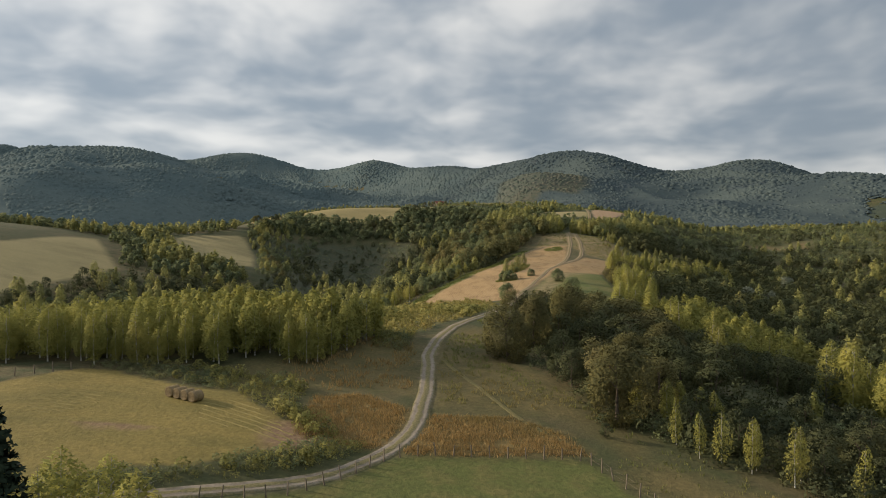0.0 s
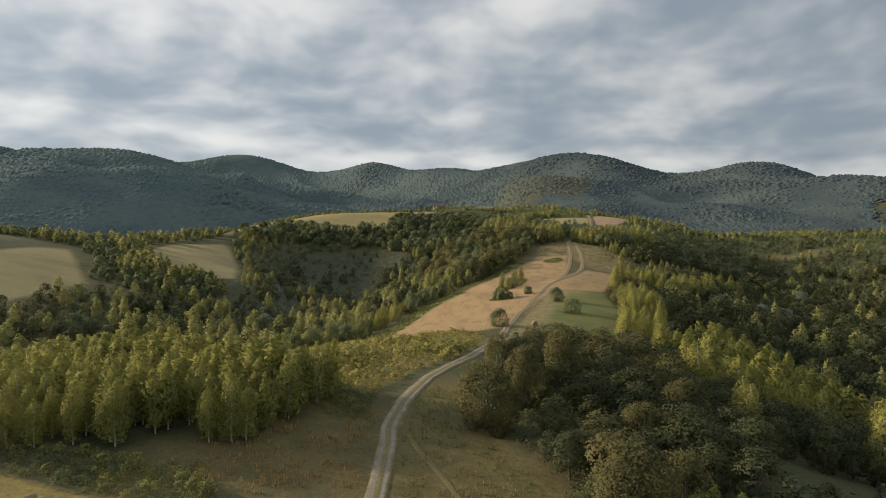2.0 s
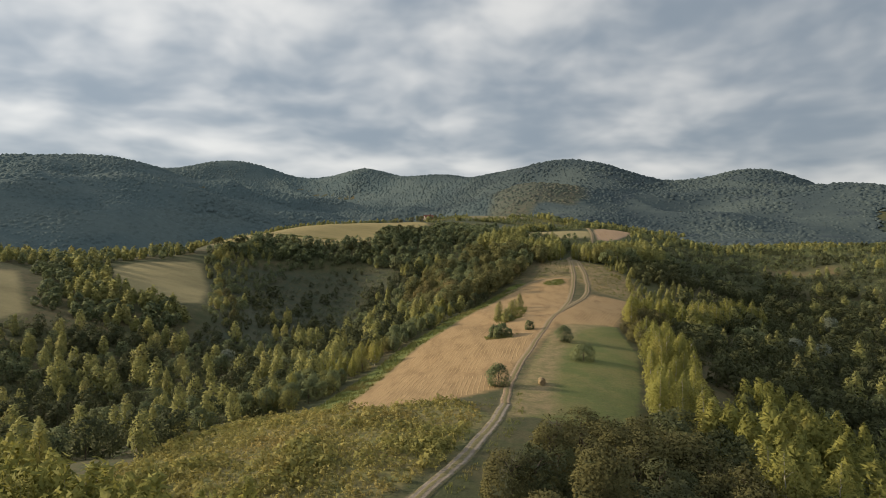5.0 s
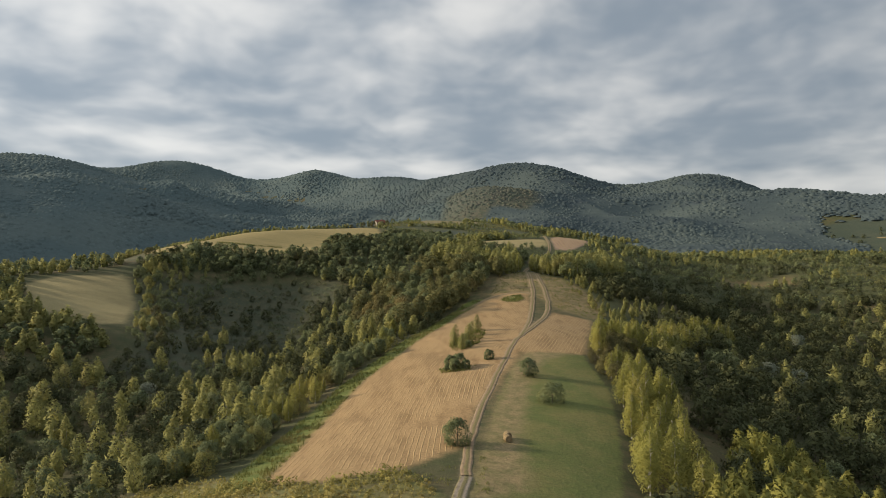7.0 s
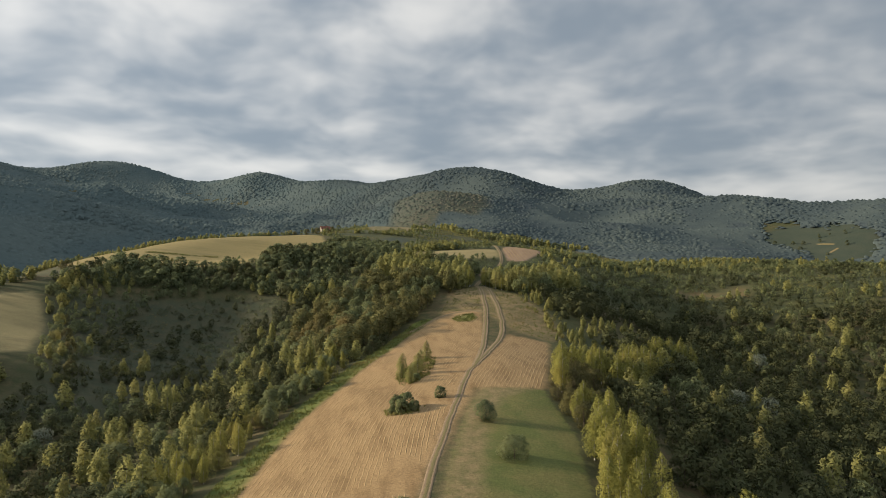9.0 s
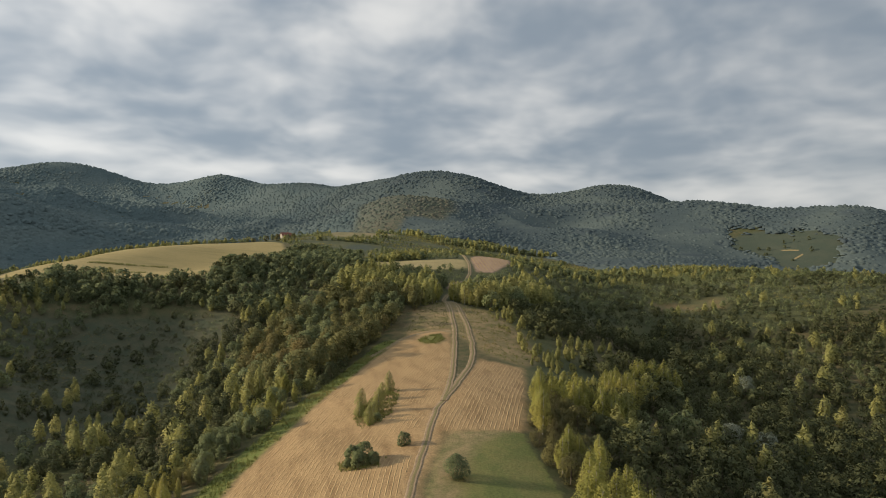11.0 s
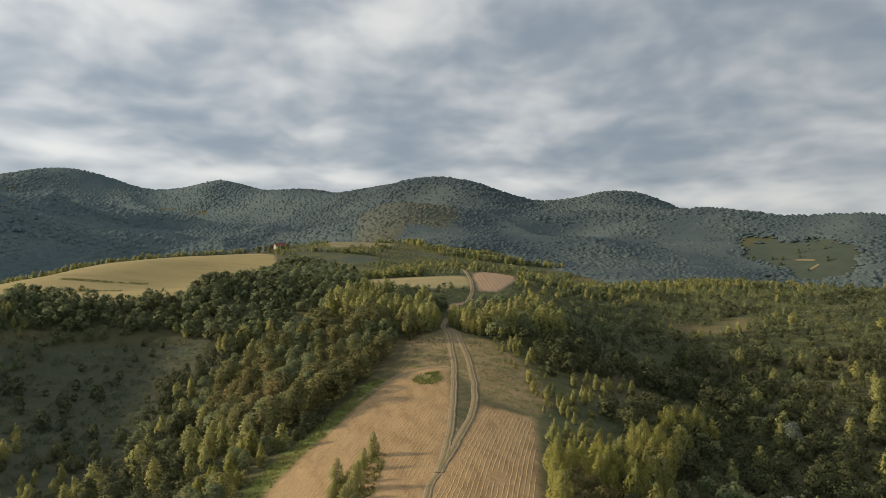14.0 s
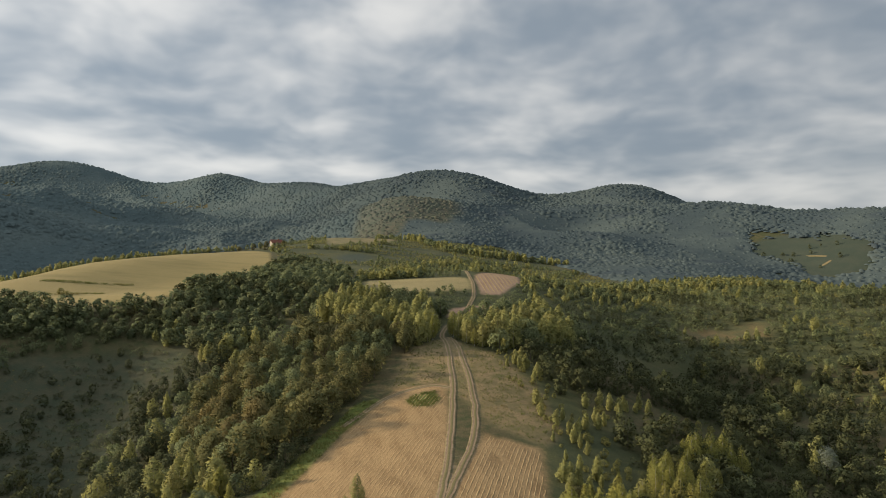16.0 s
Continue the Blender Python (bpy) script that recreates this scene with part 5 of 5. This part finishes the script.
ridges(rows_in(HAYFIELD, HAYLINE, np.arange(-18, 18, 0.85), 0.45, 0.5, 0.60), HAY, "hay_windrows", "broken rows of cut hay on a mown meadow", 0.30, 0.05)
ridges(rows_in(PINKFIELD, [(92, 405), (94, 455), (100, 495)], np.arange(1, 34, 2.2), 2.0, 1.0, 0.1), STRAW, "straw_windrows", "parallel rows of cut straw on a far stubble field", 0.8, 0.09)


def hay_bale(x, y, turn, label, group=""):
    """A round bale lying on its side: a ragged roll and two coiled ends."""
    root = new("hay_bale")
    r = np.random.default_rng(int(abs(x * 7 + y * 3)))
    radius, half = 0.60, 0.60
    a = np.linspace(0, 2 * np.pi, 28, endpoint=False)
    prof = [(-half, 0.93), (-half * 0.93, 0.985), (-half * 0.5, 1.0), (0, 1.005), (half * 0.5, 1.0), (half * 0.93, 0.985), (half, 0.93)]
    v = np.array([[np.cos(t) * radius * k * (1 + 0.02 * r.normal()), s, np.sin(t) * radius * k * (1 + 0.02 * r.normal()) * (0.9 if np.sin(t) < -0.8 else 1.0)] for s, k in prof for t in a])
    f = np.array([(i * 28 + j, i * 28 + (j + 1) % 28, (i + 1) * 28 + (j + 1) % 28, (i + 1) * 28 + j) for i in range(6) for j in range(28)])
    part("roll", mesh_of("roll", v, f, BALE, True), root)
    for s in (-1, 1):
        rings = np.array([0.93, 0.78, 0.62, 0.46, 0.3, 0.14, 0.02])
        deep = np.array([0, 0.03, -0.015, 0.03, -0.015, 0.03, 0.0])
        e = np.array([[np.cos(t) * radius * k, s * (half + dd + 0.004), np.sin(t) * radius * k * (0.9 if np.sin(t) < -0.8 else 1.0)] for k, dd in zip(rings, deep) for t in a])
        part("coiled_end", mesh_of("coiled_end", e, f, BALE, False), root, "coiled hay end")
    for s in (-0.3, 0.3):
        band = np.array([[np.cos(t) * radius * 1.015, s * half + o, np.sin(t) * radius * 1.015 * (0.9 if np.sin(t) < -0.8 else 1.0)] for o in (-0.02, 0.02) for t in a])
        part("twine", mesh_of("twine", band, f[:28], HAY, True), root, "thin band of twine")
    root.matrix_basis = pose(x, y, float(land(x, y)) + 0.52, 0, 0, turn)
    return tagged(root, label, "hay bale", group)


for i in range(4):
    hay_bale(-35.3 + 1.0 * i, 12.7 - 0.42 * i, -26, "round bale of pale hay in a row on a mown meadow", "row of hay bales")
hay_bale(16.3, 119.5, 12, "round hay bale alone on the green meadow")
hay_bale(16.5, 121.0, 10, "round hay bale lying behind another on the meadow")


def blades(zone, per, seed, low, high, mat, name, label, spread=0.16, count=5, margin=0.0, away=1.7, patchy=-0.35):
    """Tufts of long grass: a few bent blades each."""
    r = np.random.default_rng(seed)
    p = np.array(zone, float)
    lo, hi = p.min(0), p.max(0)
    n = int(np.prod(hi - lo) * per)
    x, y = r.uniform(lo[0], hi[0], n), r.uniform(lo[1], hi[1], n)
    ok = (inside(zone, x, y) > margin) & (wavy(x, y, 3.0, seed) + 0.6 * wavy(x, y, 0.9, seed + 1) > patchy)
    for line in (ROAD, TRACK_A, TRACK_B):
        ok &= beside(line, x, y) > away
    x, y = np.repeat(x[ok], count), np.repeat(y[ok], count)
    n = len(x)
    z, a = land(x, y) - 0.03, r.uniform(0, 6.28, n)
    x, y, h = x + r.normal(0, spread, n), y + r.normal(0, spread, n), r.uniform(low, high, n)
    w, lean = 0.07 * h + 0.02, r.normal(0, 0.3, (2, n)) * h
    v = np.stack([np.c_[x - np.cos(a) * w, y - np.sin(a) * w, z], np.c_[x + np.cos(a) * w, y + np.sin(a) * w, z], np.c_[x + lean[0], y + lean[1], z + h]], 1)
    ob = new(name, mesh_of(name, v.reshape(-1, 3), np.arange(3 * n).reshape(n, 3), mat))
    return tagged(ob, label, "grass", kind="stuff")


DRYGRASS = leaves("dry_grass", (0.200, 0.145, 0.055), (0.340, 0.240, 0.095), (0.13, 0.12, 0.04), 0.25, 0.3)
GREENGRASS = leaves("green_grass", (0.090, 0.110, 0.030), (0.160, 0.170, 0.050), (0.24, 0.18, 0.07), 0.3, 0.3)
blades(DRY, 16.0, 61, 0.16, 0.42, DRYGRASS, "dry_grass", "tall yellow dry grass beside a farm road", 0.2, 5, 0.0, 1.3, -1.0)
blades([(-26, 14), (-14, 20), (-9, 20), (-11, 42), (-16, 48), (-22, 38), (-28, 28)], 2.2, 62, 0.25, 0.6, DRYGRASS, "dry_grass", "brownish rough grass between wood and road")
blades([(-8, 16), (8, 15), (14, 6), (12, 14), (6, 26), (0, 36), (1, 52), (-6, 50), (-7, 30)], 2.2, 63, 0.2, 0.5, GREENGRASS, "rough_grass", "rough green and yellow grass on a slope")
blades([(9.5, 3), (17, 6), (26, -10), (26, -40), (17, -40), (17, -14), (10, -3)], 1.5, 64, 0.15, 0.4, GREENGRASS, "rough_grass", "short rough grass below a fence")
blades(VERGE, 2.4, 65, 0.3, 0.8, GREENGRASS, "rough_grass", "bright green rough grass along a stubble field")
blades([(-6, 62), (0, 60), (10, 90), (12, 112), (0, 106), (2, 90)], 1.6, 66, 0.2, 0.5, GREENGRASS, "rough_grass", "rough grass beside a farm road")
blades(BROWTOP, 1.3, 67, 0.2, 0.6, GREENGRASS, "rough_grass", "patchy rough grass on the brow of the ridge", margin=0.3)

blades([(12, 199), (15, 197), (21, 206), (25, 224), (22, 229), (17, 220), (12, 210)], 5.0, 70, 0.3, 0.8, GREENGRASS, "rough_grass", "uncut grass under a clump of birches")
blades([(8, 175), (15, 174), (17, 178), (13, 181), (8, 180)], 5.0, 71, 0.3, 0.8, GREENGRASS, "rough_grass", "uncut grass round shrubs in stubble")
blades(TURFPATCH, 5.0, 72, 0.3, 0.7, GREENGRASS, "rough_grass", "green uncut tuft inside a turning place")
blades([(-137, 489), (-117, 494), (-94, 503), (-94, 508), (-117, 499), (-137, 495)], 2.0, 68, 0.4, 1.0, GREENGRASS, "rough_grass", "strip of uncut grass across a mown field")
blades([(-122, 452), (-98, 458), (-92, 464), (-104, 463), (-122, 457)], 1.2, 69, 0.4, 1.0, GREENGRASS, "rough_grass", "patch of uncut grass round bushes")

# ---- fences ----
WOOD, n = material("weathered_wood")
where = n.add("ShaderNodeTexCoord").outputs["Object"]
f = n.noise(where, 6.0, 4.0, 0.6, ((4.0, 4.0, 0.5), 0.0))
finish(n, n.mix(n.step(f, 0.4, 0.65), (0.240, 0.200, 0.150), (0.130, 0.100, 0.072)), 0.85, f, 0.01)
WIRE, n = material("rusty_wire")
finish(n, n.mix(n.noise(n.add("ShaderNodeTexCoord").outputs["Object"], 3.0), (0.16, 0.13, 0.11), (0.10, 0.07, 0.05)), 0.6)


def fence(line, spacing, label):
    """Split posts, none quite upright, with two slack strands of wire."""
    q, right = along(line, spacing)
    root = new("post_fence")
    root.location = (*q[0], float(land(*q[0])))
    r = np.random.default_rng(len(q))
    tops = []
    model = [mesh_of("post", *joined([tube([(0, 0, -0.3), (0.01, 0.0, 0.5), (0.0, 0.02, 1.1), (0.0, 0.02, 1.14)], [0.07, 0.062, 0.055, 0.02], 6)]), WOOD) for _ in range(1)][0]
    for i, (x, y) in enumerate(q):
        ob = part("post", model, root)
        z = float(land(x, y))
        h = r.uniform(0.85, 1.15)
        ob.matrix_basis = Matrix.Translation(-root.location) @ pose(x, y, z, r.normal(0, 4), r.normal(0, 4), r.uniform(0, 360)) @ Matrix.Diagonal((1, 1, h, 1))
        tops.append((x, y, z, h))
    for level in (0.55, 0.95):
        pieces = []
        for a, b in zip(tops, tops[1:]):
            ends = [np.array([p[0], p[1], p[2] + level * p[3]]) - np.array(root.location) for p in (a, b)]
            mid = (ends[0] + ends[1]) / 2 - (0, 0, 0.04)
            pieces.append(tube([ends[0], mid, ends[1]], [0.008, 0.008, 0.008], 3))
        part("wire", mesh_of("wire", *joined(pieces), WIRE), root, "slack rusty wire")
    return tagged(root, label, "fence")


fence([(-24, -8.5), (-18, -6.8), (-16, -5), (-13.6, -2.6), (-11.6, 0.2), (-10, 1.6), (-8, 2.3), (-2, 2.5), (4, 2.5), (7.4, 2.5)], 1.65, "weathered post and wire fence round a green pasture")
fence([(7.6, 1.6), (9.5, -3), (13, -9), (16, -14), (17, -26)], 1.65, "weathered post and wire fence running downhill")
fence([(-64, 9), (-57, 15), (-52, 19), (-49, 20.5)], 1.9, "old post fence at the head of a hay meadow")

# ---- far things ----
def far_house(x, y, turn):
    """A small farmhouse: walls with a door and windows, under a red gabled roof with a chimney."""
    wall_mat, n = material("lime_plaster")
    f = n.noise(n.add("ShaderNodeTexCoord").outputs["Object"], 1.5, 4.0)
    finish(n, n.mix(f, (0.42, 0.38, 0.32), (0.30, 0.26, 0.21)), 0.9, f, 0.02)
    roof_mat, n = material("red_tiles")
    f = n.noise(n.add("ShaderNodeTexCoord").outputs["Object"], 3.0, 4.0)
    finish(n, n.mix(f, (0.26, 0.10, 0.065), (0.16, 0.07, 0.05)), 0.85, f, 0.04)
    dark, n = material("dark_pane")
    finish(n, (0.03, 0.035, 0.04), 0.15)

    def block(x0, y0, z0, x1, y1, z1):
        v = [(a, b, c) for c in (z0, z1) for b in (y0, y1) for a in (x0, x1)]
        return np.array(v, float), np.array([(0, 2, 3, 1), (4, 5, 7, 6), (0, 1, 5, 4), (2, 6, 7, 3), (0, 4, 6, 2), (1, 3, 7, 5)])

    root = new("farmhouse")
    root.matrix_basis = pose(x, y, float(land(x, y)) - 0.2, 0, 0, turn)
    part("wall", mesh_of("wall", *block(-5, -3.5, 0, 5, 3.5, 3.2), wall_mat), root)
    gable = []
    for s in (-1, 1):
        gable.append((np.array([(s * 5 - 0.1, -3.5, 3.2), (s * 5 - 0.1, 3.5, 3.2), (s * 5 - 0.1, 0, 5.6), (s * 5 + 0.1, -3.5, 3.2), (s * 5 + 0.1, 3.5, 3.2), (s * 5 + 0.1, 0, 5.6)]),
                      np.array([(0, 1, 2), (3, 5, 4), (0, 2, 5), (0, 5, 3), (1, 4, 5), (1, 5, 2)])))
    part("gable", mesh_of("gable", *joined(gable), wall_mat), root)
    for s in (-1, 1):
        v = np.array([(-5.6, s * 4.2, 2.85), (5.6, s * 4.2, 2.85), (5.6, 0, 5.85), (-5.6, 0, 5.85)])
        v = np.concatenate([v, v + (0, 0, 0.18)])
        part("roof", mesh_of("roof", v, np.array([(0, 1, 2, 3), (4, 7, 6, 5), (0, 4, 5, 1), (1, 5, 6, 2), (2, 6, 7, 3), (3, 7, 4, 0)]), roof_mat), root)
    part("chimney", mesh_of("chimney", *block(1.5, -0.9, 4.6, 2.2, -0.2, 6.8), roof_mat), root)
    for wx in (-3.2, 3.0):
        part("window", mesh_of("window", *block(wx - 0.6, -3.56, 1.2, wx + 0.6, -3.49, 2.5), dark), root, "dark window pane")
    part("door", mesh_of("door", *block(-0.5, -3.57, 0.1, 0.5, -3.48, 2.2), WOOD), root)
    return tagged(root, "small farmhouse with a red roof among far trees", "house")


far_house(-32, 735, 25)
for i, (x, y) in enumerate(((-58, 683), (-52, 682), (-46, 679), (-41, 684), (-36, 676), (-30, 681), (-25, 672), (-22, 690), (-42, 700), (-50, 705), (-24, 716), (-18, 728), (-40, 724), (-28, 700))):
    stand((OAKS, MAPLES)[i % 2], i % FORMS, x, y, 4.5 + 2.5 * math.sin(i * 2.7) ** 2, i * 1.3, "round fruit tree in an orchard beside a farmhouse", "tree", "orchard trees", 500, 0.075)

pole = new("utility_pole")
part("pole", mesh_of("pole", *tube([(0, 0, -0.5), (0, 0, 4), (0, 0, 8.5)], [0.16, 0.14, 0.10], 8), WOOD), pole)
part("crossarm", mesh_of("crossarm", *tube([(-0.9, 0, 8.0), (0, 0, 8.02), (0.9, 0, 8.0)], [0.06, 0.06, 0.06], 5), WOOD), pole)
pole.location = (-96, 655, float(land(-96, 655)))
tagged(pole, "wooden utility pole on the crest of a field", "pole")

# a pale lane on the far spur
track("road_5", LANE, 1.9, DIRT, "pale dirt lane winding up a far spur", 1.0)
